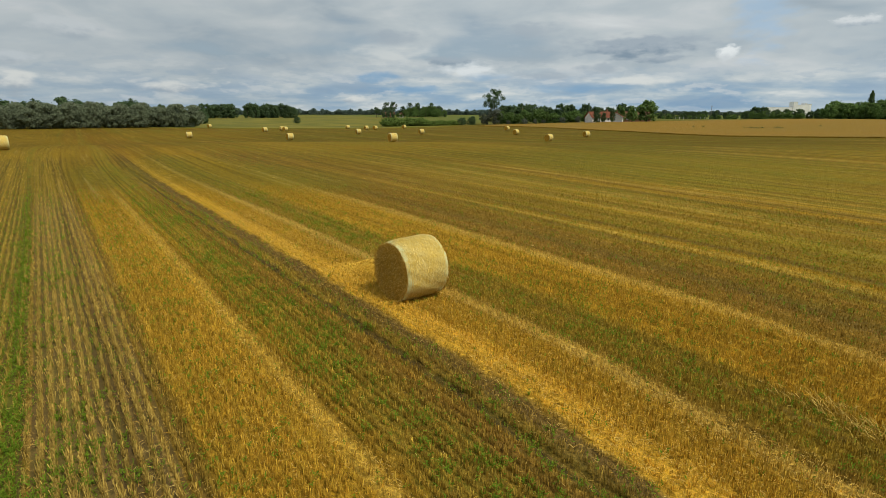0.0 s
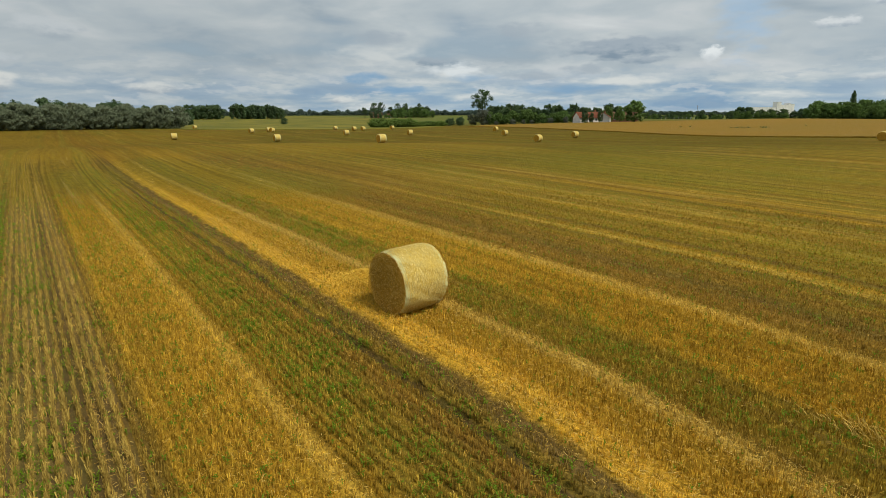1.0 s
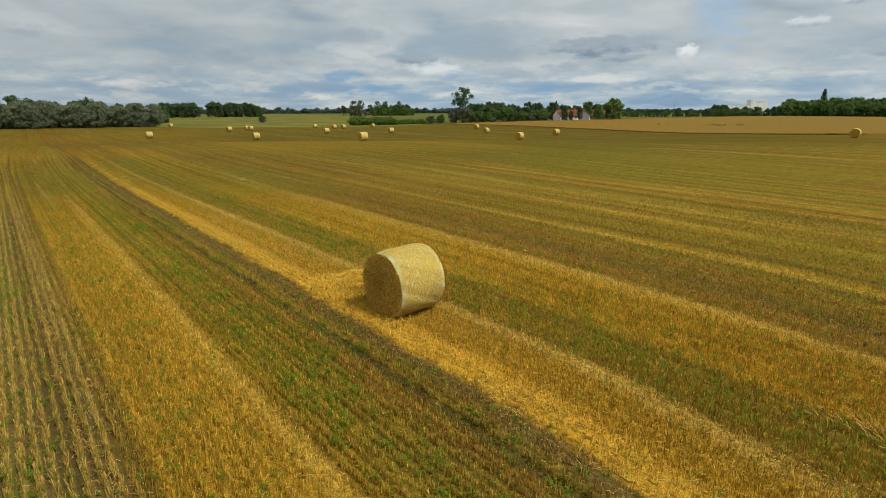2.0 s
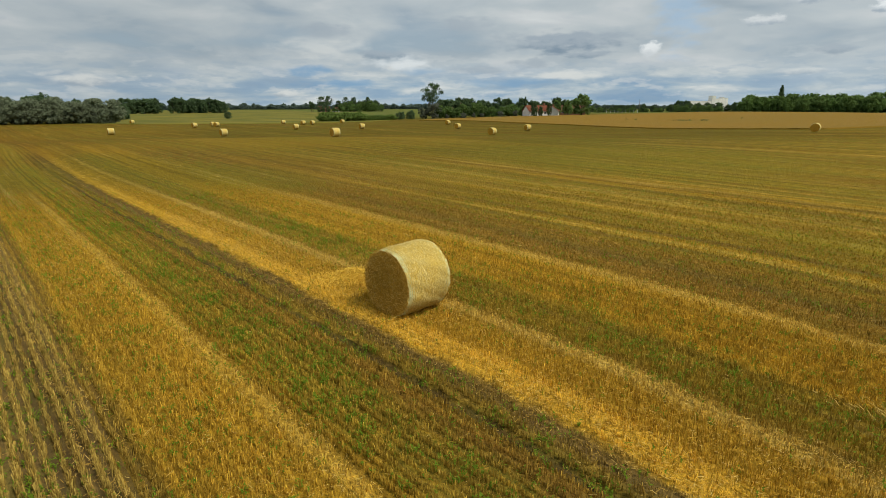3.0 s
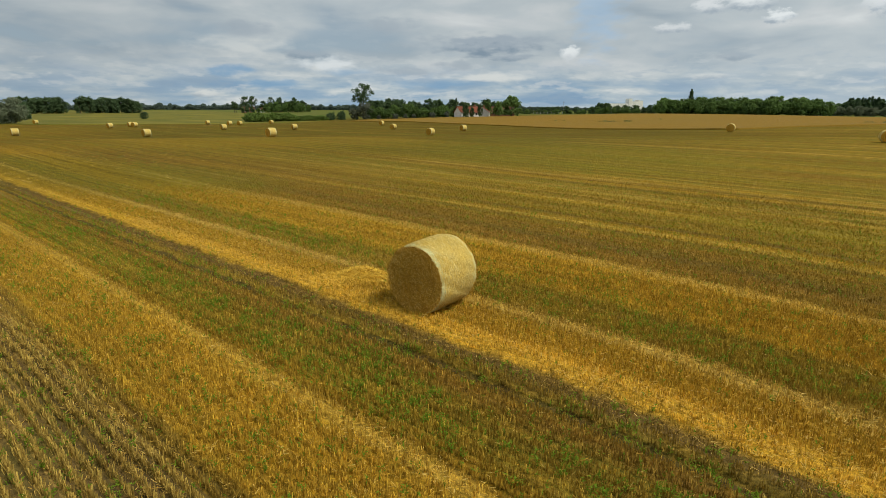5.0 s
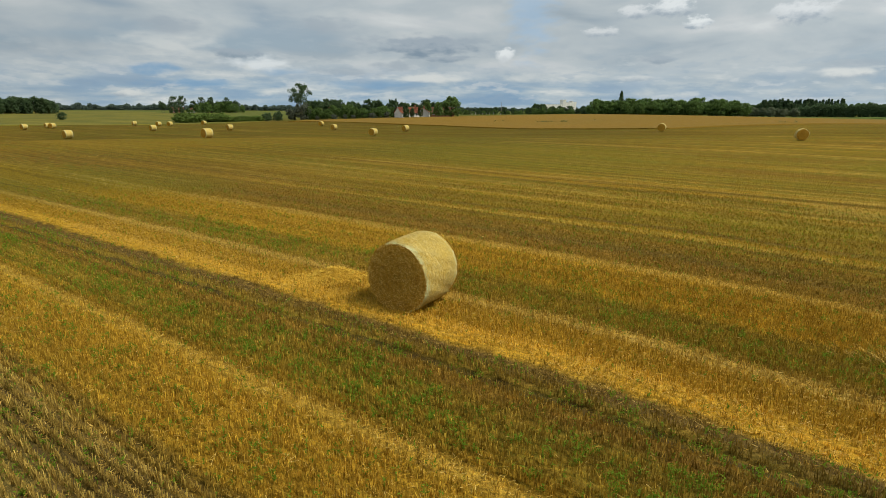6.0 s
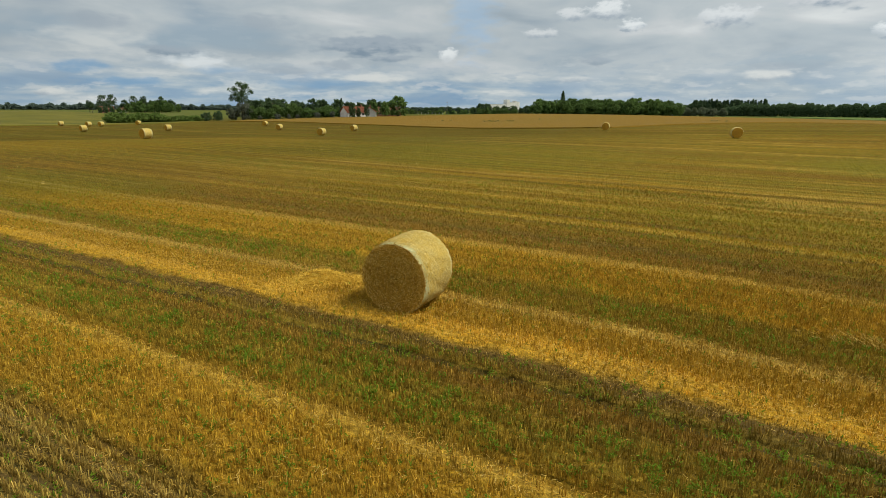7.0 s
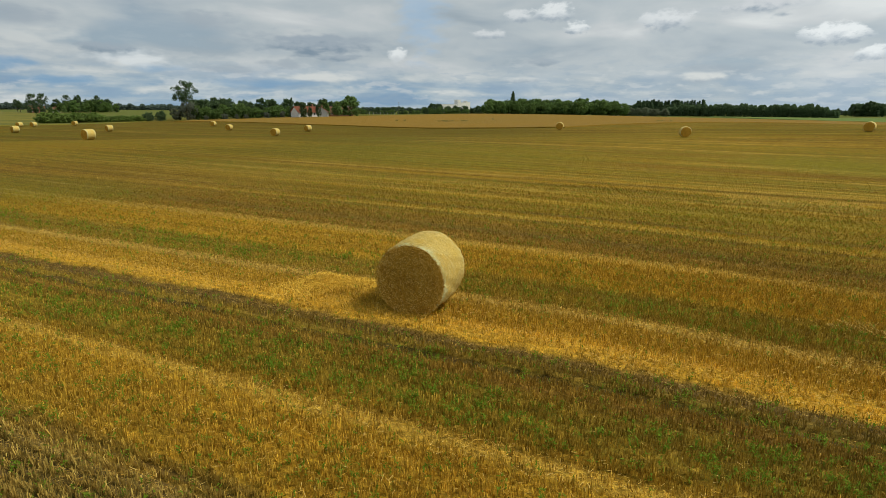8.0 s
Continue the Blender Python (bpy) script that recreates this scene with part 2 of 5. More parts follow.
def field_colour(n):
    """Nodes for the stripes of the field: (straw colour, colour with soil and green, fine grain, lane)."""
    pos = n.add("ShaderNodeNewGeometry").outputs["Position"]
    x, y, z = n.add("ShaderNodeSeparateXYZ", pos).outputs
    lean = n.m("ADD", n.rng(x, 4.0, 10.0, 0.027, -0.006), n.rng(x, 0.0, 4.0, 0.013, 0.0))
    u = n.m("SUBTRACT", x, n.m("MULTIPLY", lean, n.m("SUBTRACT", y, 10.0)))
    beyond = n.m("SUBTRACT", y, 43.0)
    swing = n.m("MULTIPLY", n.m("ADD", beyond, n.m("SQRT", n.m("ADD", n.m("MULTIPLY", beyond, beyond), 60.0))), 0.0425)
    u = n.m("SUBTRACT", u, n.m("MULTIPLY", swing, n.rng(x, 1.5, 7.0)))
    wav = n.noise(n.vec(n.m("MULTIPLY", x, 0.5), n.m("MULTIPLY", y, 0.35)), 1.0, 3.0)
    rag = n.noise(n.vec(n.m("MULTIPLY", x, 3.0), n.m("MULTIPLY", y, 1.6)), 1.0, 3.0)
    u2 = n.m("ADD", u, n.m("ADD", n.m("MULTIPLY", n.m("SUBTRACT", wav, 0.5), 0.34), n.m("MULTIPLY", n.m("SUBTRACT", rag, 0.5), 0.42)))
    # the swaths veer a little to the west at their near end
    u2 = n.m("ADD", u2, n.m("MULTIPLY", n.rng(y, 7.0, 1.0, 0.0, 0.5, True), n.rng(x, 5.0, 7.0)))
    lo, hi = STRIPES[0][0], STRIPES[-1][0]
    near = n.ramp(n.rng(u2, lo, hi), [((a - lo) / (hi - lo), c) for a, c in STRIPES])
    base = near
    for strip in (STRIPES_MID, STRIPES_FAR):
        a0, a1 = strip[0][0], strip[-1][0]
        tones = n.ramp(n.rng(u2, a0, a1), [((a - a0) / (a1 - a0), c) for a, c in strip])
        base = n.mix(n.rng(u2, a0 - 0.02, a0 + 0.02), base, tones)
    # the stripes blend into one another towards the north
    base = n.mix(n.m("MULTIPLY", n.rng(u2, 12.0, 15.0), n.rng(y, 10.0, 34.0, 0.0, 0.62)), base, n.ramp(n.rng(u2, 13.0, 36.0), [(0.0, GOLD), (0.12, RUST), (0.28, BROWN), (0.45, FALLOW), (0.8, OLIVE)]))
    # far off, streaks along the drilled lines and broad patches
    line = n.noise(n.vec(n.m("MULTIPLY", x, 0.14), n.m("MULTIPLY", y, 0.004), 3.0), 1.0, 7.0, 0.78)
    far = n.ramp(line, [(0.28, DUSK), (0.38, BROWN), (0.46, OLIVE), (0.52, GOLD), (0.57, OLIVE), (0.63, ORANGE), (0.70, GOLD), (0.80, PALE)])
    thin = n.m("MULTIPLY", n.rng(n.noise(n.vec(n.m("MULTIPLY", x, 0.24), n.m("MULTIPLY", y, 0.002), 4.0), 1.0, 3.0, 0.6), 0.60, 0.66), n.rng(n.noise(n.vec(n.m("MULTIPLY", x, 0.1), n.m("MULTIPLY", y, 0.05), 4.0), 1.0, 3.0), 0.42, 0.6))
    far = n.mix(n.m("MULTIPLY", thin, 0.85), far, PALE)
    wide = n.noise(n.vec(n.m("MULTIPLY", x, 0.022), n.m("MULTIPLY", y, 0.016), 5.0), 1.0, 3.0, 0.55)
    far = n.mix(n.rng(wide, 0.48, 0.66, 0.0, 0.55), far, (0.150, 0.138, 0.014))
    far = n.mix(n.rng(wide, 0.44, 0.30, 0.0, 0.6), far, (0.24, 0.135, 0.018))
    base = n.mix(n.m("MAXIMUM", n.rng(u2, 26.0, 36.0), n.rng(y, 50.0, 90.0)), base, far)
    # swath lines: thin pale and dark lines beside broad tan and olive ones
    bend = n.m("MULTIPLY", n.m("SUBTRACT", n.noise(n.vec(n.m("MULTIPLY", x, 0.05), n.m("MULTIPLY", y, 0.03), 14.0), 1.0, 2.0), 0.5), 2.0)
    ub = n.m("ADD", u, bend)
    wider = n.noise(n.vec(n.m("MULTIPLY", ub, 0.13), n.m("MULTIPLY", y, 0.0035), 15.0), 1.0, 2.0, 0.5)
    broad = n.noise(n.vec(n.m("MULTIPLY", ub, 0.42), n.m("MULTIPLY", y, 0.006), 12.0), 1.0, 2.0, 0.5)
    narrow = n.noise(n.vec(n.m("MULTIPLY", ub, 1.25), n.m("MULTIPLY", y, 0.014), 13.0), 1.0, 3.0, 0.6)
    broken = n.noise(n.vec(n.m("MULTIPLY", x, 0.11), n.m("MULTIPLY", y, 0.05), 16.0), 1.0, 3.0, 0.6)
    out = n.m("MAXIMUM", n.rng(u2, 18.0, 30.0), n.rng(y, 42.0, 70.0))
    for streak, k in ((wider, 0.75), (broad, 0.7)):
        base = n.mix(n.m("MULTIPLY", out, n.rng(streak, 0.51, 0.56, 0.0, k, True)), base, (0.200, 0.112, 0.016))
        base = n.mix(n.m("MULTIPLY", out, n.rng(streak, 0.47, 0.42, 0.0, k, True)), base, (0.245, 0.200, 0.018))
    base = n.mix(n.m("MULTIPLY", out, n.rng(narrow, 0.55, 0.62, 0.0, 0.7)), base, (0.105, 0.078, 0.016))
    pale = n.m("MAXIMUM", n.m("MULTIPLY", n.m("COMPARE", broad, 0.495, 0.007), 0.9), n.m("MAXIMUM", n.rng(narrow, 0.43, 0.37), n.m("COMPARE", wider, 0.50, 0.006)))
    base = n.mix(n.m("MULTIPLY", n.m("MULTIPLY", out, pale), n.rng(broken, 0.42, 0.55, 0.10, 0.85)), base, (0.62, 0.43, 0.11))
    turned = n.m("MULTIPLY", n.rng(y, 29.0, 36.0), n.rng(u2, 6.2, 4.5))
    left = n.m("MAXIMUM", n.rng(u2, -1.0, -2.0), turned)
    rowl = n.noise(n.vec(n.m("MULTIPLY", u, 2.2), n.m("MULTIPLY", y, 0.02), 8.0), 1.0, 3.0, 0.6)
    base = n.mix(n.m("MULTIPLY", left, n.rng(y, 60.0, 140.0, 1.0, 0.4)), base, n.ramp(rowl, [(0.30, MOSS), (0.42, OLIVE), (0.54, FALLOW), (0.62, OLIVE), (0.72, GOLD)]))
    patch = n.noise(n.vec(n.m("MULTIPLY", x, 0.6), n.m("MULTIPLY", y, 0.22), 9.0), 1.0, 4.0, 0.6)
    base = n.mix(n.rng(patch, 0.3, 0.7, 0.6, 0.0), base, n.mix(0.5, base, BROWN))
    for gx0, gy0, wx, wy, k in GREEN_SPOTS:
        e = n.m("ADD", n.m("POWER", n.m("DIVIDE", n.m("SUBTRACT", x, gx0), wx), 2.0), n.m("POWER", n.m("DIVIDE", n.m("SUBTRACT", y, gy0), wy), 2.0))
        base = n.mix(n.rng(n.m("ADD", e, n.m("MULTIPLY", n.m("SUBTRACT", wide, 0.5), 2.5)), 1.6, 0.1, 0.0, k, True), base, (0.205, 0.205, 0.020))
    # a corner of the field, darker and browner towards the south
    base = n.mix(n.m("MULTIPLY", n.m("MULTIPLY", n.rng(y, 8.0, 3.0), n.rng(u2, 3.9, 4.4)), n.rng(u2, 6.9, 6.6, 0.0, 0.45)), base, n.mix(0.6, base, DEEP))
    grain = n.noise(pos, 14.0, 5.0, 0.7)
    straw = n.mix(n.rng(grain, 0.35, 0.65, 0.25, 0.0), base, PALE)
    base = n.mix(n.m("MULTIPLY", n.rng(u2, 13.0, 40.0), 0.45), base, n.mix(0.5, base, OLIVE))
    # single drilled lines, darker or paler than their neighbours
    comb = n.noise(n.vec(n.m("MULTIPLY", u, 5.2), n.m("MULTIPLY", y, 0.035), 22.0), 1.0, 2.0, 0.5)
    comb = n.ramp(comb, [(0.36, 0.62), (0.46, 0.95), (0.60, 1.25)])
    combed = n.m("MAXIMUM", n.rng(u2, 7.0, 6.4, 0.35, 1.0), n.rng(u2, 9.0, 10.0, 0.0, 0.7))
    combed = n.m("MULTIPLY", combed, n.rng(n.m("ABSOLUTE", n.m("SUBTRACT", u2, 3.0)), 0.6, 1.2, 0.4, 1.0))
    straw, base = (n.mix(combed, c, n.mix(1.0, c, comb, "MULTIPLY")) for c in (straw, base))
    # riper, brighter ground across the far end of the swaths
    ripe = n.m("SQRT", n.m("ADD", n.m("MULTIPLY", x, x), n.m("MULTIPLY", y, y)))
    ripe = n.m("MULTIPLY", n.m("MULTIPLY", n.rng(ripe, 50.0, 62.0, 0.0, 1.0, True), n.m("MULTIPLY", n.rng(ripe, 265.0, 215.0), n.m("MAXIMUM", n.rng(ripe, 125.0, 88.0, 0.0, 1.0, True), n.rng(n.m("SUBTRACT", y, n.m("MULTIPLY", x, 2.4)), -10.0, 60.0, 0.0, 0.9, True)))), n.rng(n.m("SUBTRACT", y, x), -14.0, 8.0, 0.0, 0.6, True))
    straw, base = (n.mix(n.m("MULTIPLY", ripe, n.rng(wide, 0.35, 0.6, 1.0, 0.5)), c, (0.56, 0.345, 0.030)) for c in (straw, base))
    # green between the stalks
    lw, hw = WEEDS[0][0], WEEDS[-1][0]
    wd = n.ramp(n.rng(u2, lw, hw), [((a - lw) / (hw - lw), b) for a, b in WEEDS])
    far_wd = n.rng(n.noise(n.vec(n.m("MULTIPLY", u, 0.16), n.m("MULTIPLY", y, 0.02), 6.0), 1.0, 3.0), 0.36, 0.62, 0.1, 0.85)
    wd = n.mix(n.rng(u2, 12.5, 14.5), wd, far_wd)
    clump = n.noise(n.vec(n.m("MULTIPLY", x, 2.4), n.m("MULTIPLY", y, 1.1), 1.0), 1.0, 5.0, 0.65)
    green = n.m("MULTIPLY", n.rng(clump, 0.40, 0.60, 0.0, 1.0, True), wd)
    # less light on the far field, painted in as a darkening with distance
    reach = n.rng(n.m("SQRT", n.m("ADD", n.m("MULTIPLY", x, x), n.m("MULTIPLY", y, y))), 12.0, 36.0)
    field_dim = n.mix(reach, (0.91, 0.865, 0.72), (0.77, 0.73, 0.56))
    # to the north, greener stubble and the dimmer far light, both put into colour
    north_dim = n.rng(y, 11.0, 36.0)
    field_dim = n.mix(north_dim, field_dim, n.mix(1.0, field_dim, (0.73, 0.745, 0.77), "MULTIPLY"))
    straw, base = (n.mix(1.0, c, field_dim, "MULTIPLY") for c in (straw, base))
    return straw, base, green, grain, u, pos


def principled(n, colour, rough=0.9, normal=None, spec=0.2):
    b = n.add("ShaderNodeBsdfPrincipled")
    n.link(colour, b.inputs["Base Color"])
    n.link(rough, b.inputs["Roughness"])
    b.inputs["Specular IOR Level"].default_value = spec
    if normal is not None:
        n.link(normal, b.inputs["Normal"])
    n.link(b, n.add("ShaderNodeOutputMaterial").inputs[0])
    return b


def material(name):
    mat = bpy.data.materials.new(name)
    mat.use_nodes = True
    return mat, Nodes(mat.node_tree)


def bump(n, height, strength=0.5, distance=0.05):
    return n.add("ShaderNodeBump", Height=height, Strength=strength, Distance=distance).outputs[0]


# soil and litter under the stubble
SOIL, n = material("stubble_soil")
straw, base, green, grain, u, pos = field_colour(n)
sx_, sy_, _ = n.add("ShaderNodeSeparateXYZ", pos).outputs
dist = n.m("SQRT", n.m("ADD", n.m("MULTIPLY", sx_, sx_), n.m("MULTIPLY", sy_, sy_)))
away = n.rng(dist, 11.0, 46.0)
fibre = n.noise(n.vec(n.m("MULTIPLY", sx_, 30.0), n.m("MULTIPLY", sy_, 22.0)), 1.0, 5.0, 0.75, 1.0)
litter = n.mix(n.rng(fibre, 0.42, 0.62), n.mix(0.42, base, (0.060, 0.042, 0.016)), n.mix(1.0, base, (1.1, 1.1, 1.0), "MULTIPLY"))
tufts = n.noise(n.vec(n.m("MULTIPLY", sx_, 11.0), n.m("MULTIPLY", sy_, 6.0), 20.0), 1.0, 3.0, 0.6)
litter = n.mix(1.0, litter, n.ramp(tufts, [(0.34, 0.68), (0.5, 1.1), (0.66, 1.5)]), "MULTIPLY")
# drilled lines: bare soil between the rows of stalks, and single lines that stand out
sway = n.m("MULTIPLY", n.m("SUBTRACT", n.noise(n.vec(n.m("MULTIPLY", sx_, 1.5), n.m("MULTIPLY", sy_, 0.8), 7.0), 1.0, 3.0), 0.5), 0.06)
gap = n.rng(n.m("COSINE", n.m("MULTIPLY", n.m("ADD", u, sway), 2 * math.pi / ROW)), 0.35, -0.65, 0.0, 1.0, True)
litter = n.mix(n.m("MULTIPLY", gap, n.rng(u, 1.8, 2.1, 0.70, 0.15)), litter, (0.090, 0.062, 0.028))
lines = n.noise(n.vec(n.m("MULTIPLY", u, 2.6), n.m("MULTIPLY", sy_, 0.05), 11.0), 1.0, 5.0, 0.75)
flat = n.mix(n.rng(grain, 0.3, 0.7, 0.3, 0.0), n.mix(1.0, base, (1.05, 1.03, 0.9), "MULTIPLY"), n.mix(0.6, base, DUSK))
coarse = n.noise(n.vec(n.m("MULTIPLY", sx_, 2.6), n.m("MULTIPLY", sy_, 1.7), 21.0), 1.0, 5.0, 0.72)
flat = n.mix(1.0, flat, n.ramp(coarse, [(0.33, 0.58), (0.5, 1.0), (0.67, 1.42)]), "MULTIPLY")
flat = n.mix(n.m("MULTIPLY", gap, n.rng(dist, 20.0, 80.0, 0.4, 0.0)), flat, n.mix(0.8, base, DUSK))
flat = n.mix(n.rng(lines, 0.56, 0.66, 0.0, 0.5), flat, n.mix(0.7, base, DUSK))
flat = n.mix(n.rng(lines, 0.42, 0.33, 0.0, 0.6), flat, n.mix(0.6, base, (0.52, 0.38, 0.12)))
# far ground again darkened with distance, its dimmer light put into the colour
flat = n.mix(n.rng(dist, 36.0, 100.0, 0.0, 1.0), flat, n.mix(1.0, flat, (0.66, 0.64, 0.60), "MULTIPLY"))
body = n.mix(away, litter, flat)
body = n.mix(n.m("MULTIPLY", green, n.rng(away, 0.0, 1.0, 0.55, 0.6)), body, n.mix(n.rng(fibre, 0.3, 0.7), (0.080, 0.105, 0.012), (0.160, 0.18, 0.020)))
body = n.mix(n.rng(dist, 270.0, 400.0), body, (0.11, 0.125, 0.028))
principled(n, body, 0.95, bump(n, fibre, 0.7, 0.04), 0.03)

STUBBLE, n = material("stubble_straw")
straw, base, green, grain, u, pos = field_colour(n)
isle = n.add("ShaderNodeNewGeometry").outputs["Random Per Island"]
STALK = (0.55, 0.355, 0.058)
px_, py_, _ = n.add("ShaderNodeSeparateXYZ", pos).outputs
span = n.m("SQRT", n.m("ADD", n.m("MULTIPLY", px_, px_), n.m("MULTIPLY", py_, py_)))
tint = n.mix(n.rng(span, 12.0, 40.0, 0.22, 0.10), straw, STALK)
tint = n.mix(n.rng(u, 1.75, 2.05, 0.6, 0.0), tint, (0.43, 0.295, 0.070))
even = n.mix(1.0, tint, (1.12, 1.12, 1.0), "MULTIPLY")
tint = n.mix(1.0, tint, n.ramp(isle, [(0.0, (0.62, 0.58, 0.50)), (0.5, (1.02, 1.06, 1.0)), (1.0, (1.45, 1.54, 1.5))]), "MULTIPLY")
tuft = n.noise(n.vec(n.m("MULTIPLY", px_, 10.0), n.m("MULTIPLY", py_, 6.0), 20.0), 1.0, 3.0, 0.6)
tint = n.mix(1.0, tint, n.ramp(tuft, [(0.34, 0.72), (0.5, 1.0), (0.66, 1.45)]), "MULTIPLY")
principled(n, n.mix(n.rng(span, 20.0, 50.0, 0.0, 0.8), tint, even), 0.8, None, 0.08)

LOOSE, n = material("loose_straw")
straw, base, green, grain, u, pos = field_colour(n)
isle = n.add("ShaderNodeNewGeometry").outputs["Random Per Island"]
principled(n, n.mix(n.rng(isle, 0.0, 1.0, 0.25, 0.95), n.mix(1.0, straw, (1.3, 1.22, 1.0), "MULTIPLY"), n.ramp(isle, [(0.0, (0.56, 0.38, 0.075)), (0.5, (0.46, 0.265, 0.028)), (1.0, (0.66, 0.48, 0.14))])), 0.75, None, 0.1)


def leafy(name, dark, light, rough=0.75):
    mat, n = material(name)
    isle = n.add("ShaderNodeNewGeometry").outputs["Random Per Island"]
    obr = n.add("ShaderNodeObjectInfo").outputs["Random"]
    p = n.add("ShaderNodeTexCoord").outputs["Object"]
    big = n.noise(p, 0.35, 3.0)
    c = n.mix(n.m("ADD", n.m("MULTIPLY", isle, 0.6), n.m("MULTIPLY", big, 0.4)), dark, light)
    c = n.mix(n.rng(obr, 0.0, 1.0, 0.0, 0.35), c, n.mix(0.5, dark, (0.06, 0.06, 0.02)))
    b = principled(n, c, rough, None, 0.08)
    through_ = n.add("ShaderNodeBsdfTranslucent", c)
    both = n.add("ShaderNodeMixShader", 0.45, b.outputs[0], through_.outputs[0])
    n.link(both, [k for k in n.t.nodes if k.bl_idname == "ShaderNodeOutputMaterial"][0].inputs[0])
    return mat


WEED = leafy("weed_leaf", (0.13, 0.225, 0.014), (0.25, 0.37, 0.028))
LEAF_DARK = leafy("leaf_dark", (0.076, 0.124, 0.058), (0.122, 0.188, 0.080))
# horizon wood: the air's haze is mixed into the leaf colour, paler and bluer
LEAF_HAZE = leafy("leaf_haze", (0.090, 0.128, 0.104), (0.125, 0.168, 0.132))
LEAF_FRESH = leafy("leaf_fresh", (0.115, 0.195, 0.055), (0.175, 0.27, 0.075))
LEAF_SILVER = leafy("leaf_silver", (0.18, 0.218, 0.135), (0.235, 0.275, 0.165))
LEAF_GREY = leafy("leaf_grey", (0.135, 0.155, 0.112), (0.18, 0.20, 0.145))
LEAF_PINE = leafy("leaf_pine", (0.080, 0.136, 0.064), (0.122, 0.195, 0.088))
REED = leafy("reed", (0.13, 0.20, 0.045), (0.18, 0.26, 0.055))


def plain(name, a, b, scale=6.0, rough=0.85, relief=0.2, spec=0.2):
    mat, n = material(name)
    p = n.add("ShaderNodeTexCoord").outputs["Object"]
    f = n.noise(p, scale, 5.0, 0.65)
    g = n.noise(p, scale * 0.15, 3.0, 0.6)
    c = n.mix(n.rng(f, 0.3, 0.7), a, b)
    c = n.mix(n.rng(g, 0.4, 0.7, 0.0, 0.35), c, n.mix(0.5, a, (0.1, 0.09, 0.07)))
    principled(n, c, rough, bump(n, f, relief, 0.03), spec)
    return mat


BARK = plain("bark", (0.06, 0.045, 0.03), (0.15, 0.12, 0.09), 8.0)
PLASTER = plain("white_plaster", (0.70, 0.69, 0.66), (0.82, 0.81, 0.78), 2.0)
CREAM = plain("cream_concrete", (0.80, 0.79, 0.74), (0.86, 0.85, 0.81), 0.6)
RED_TILE = plain("red_roof_tile", (0.25, 0.085, 0.045), (0.36, 0.135, 0.075), 3.0)
BROWN_TILE = plain("brown_roof_tile", (0.17, 0.085, 0.05), (0.27, 0.14, 0.08), 3.0)
BRICK = plain("reddish_brick", (0.26, 0.12, 0.07), (0.36, 0.19, 0.11), 3.0)
GLASS = plain("dark_pane", (0.03, 0.035, 0.04), (0.05, 0.055, 0.06), 1.0, 0.15, 0.0, 0.5)
WOOD = plain("weathered_wood", (0.20, 0.17, 0.13), (0.34, 0.30, 0.24), 9.0)
WHITE_PAINT = plain("white_paint", (0.74, 0.74, 0.73), (0.82, 0.82, 0.81), 4.0, 0.5, 0.0)


def crop(name, a, b, c, sx=0.5, sy=0.08):
    mat, n = material(name)
    pos = n.add("ShaderNodeNewGeometry").outputs["Position"]
    x, y, z = n.add("ShaderNodeSeparateXYZ", pos).outputs
    big = n.noise(n.vec(n.m("MULTIPLY", x, sx * 0.1), n.m("MULTIPLY", y, sy * 0.3)), 1.0, 4.0)
    fine = n.noise(n.vec(n.m("MULTIPLY", x, sx * 3), n.m("MULTIPLY", y, sy * 12)), 1.0, 5.0, 0.7)
    col = n.mix(n.rng(fine, 0.3, 0.7), a, b)
    col = n.mix(n.rng(big, 0.42, 0.68, 0.0, 0.7), col, c)
    principled(n, col, 0.9, bump(n, fine, 0.8, 0.3), 0.1)
    return mat


WHEAT = crop("ripe_wheat", (0.175, 0.103, 0.012), (0.27, 0.158, 0.020), (0.20, 0.130, 0.020))
MEADOW = crop("meadow_grass", (0.092, 0.097, 0.016), (0.138, 0.131, 0.020), (0.235, 0.19, 0.027))
GREEN_CROP = crop("green_crop", (0.09, 0.15, 0.03), (0.13, 0.19, 0.04), (0.14, 0.17, 0.04))


def mesh_object(name, verts, faces, mat, parent=None, smooth=False):
    """A mesh from arrays: verts (n, 3), faces (m, k) all of one size."""
    me = bpy.data.meshes.new(name)
    verts, faces = np.asarray(verts, np.float32), np.asarray(faces, np.int32)
    k = faces.shape[1]
    me.vertices.add(len(verts))
    me.vertices.foreach_set("co", verts.ravel())
    me.loops.add(faces.size)
    me.loops.foreach_set("vertex_index", faces.ravel())
    me.polygons.add(len(faces))
    me.polygons.foreach_set("loop_start", np.arange(0, faces.size, k, dtype=np.int32))
    if smooth:
        me.polygons.foreach_set("use_smooth", np.ones(len(faces), bool))
    me.update(calc_edges=True)
    me.materials.append(mat)
    ob = new(name, me)
    ob.parent = parent
    return ob


def part(name, bm, mat, parent, label=""):
    me = bpy.data.meshes.new(name)
    bm.to_mesh(me)
    bm.free()
    me.materials.append(mat)
    ob = new(name, me)
    ob.parent = parent
    return tagged(ob, label)


def empty(name, x=0.0, y=0.0, z=None, turn=0.0):
    ob = new(name)
    ob.empty_display_size = 0.3
    ob.matrix_basis = pose(x, y, float(land(x, y)) if z is None else z, 0, 0, turn)
    return ob


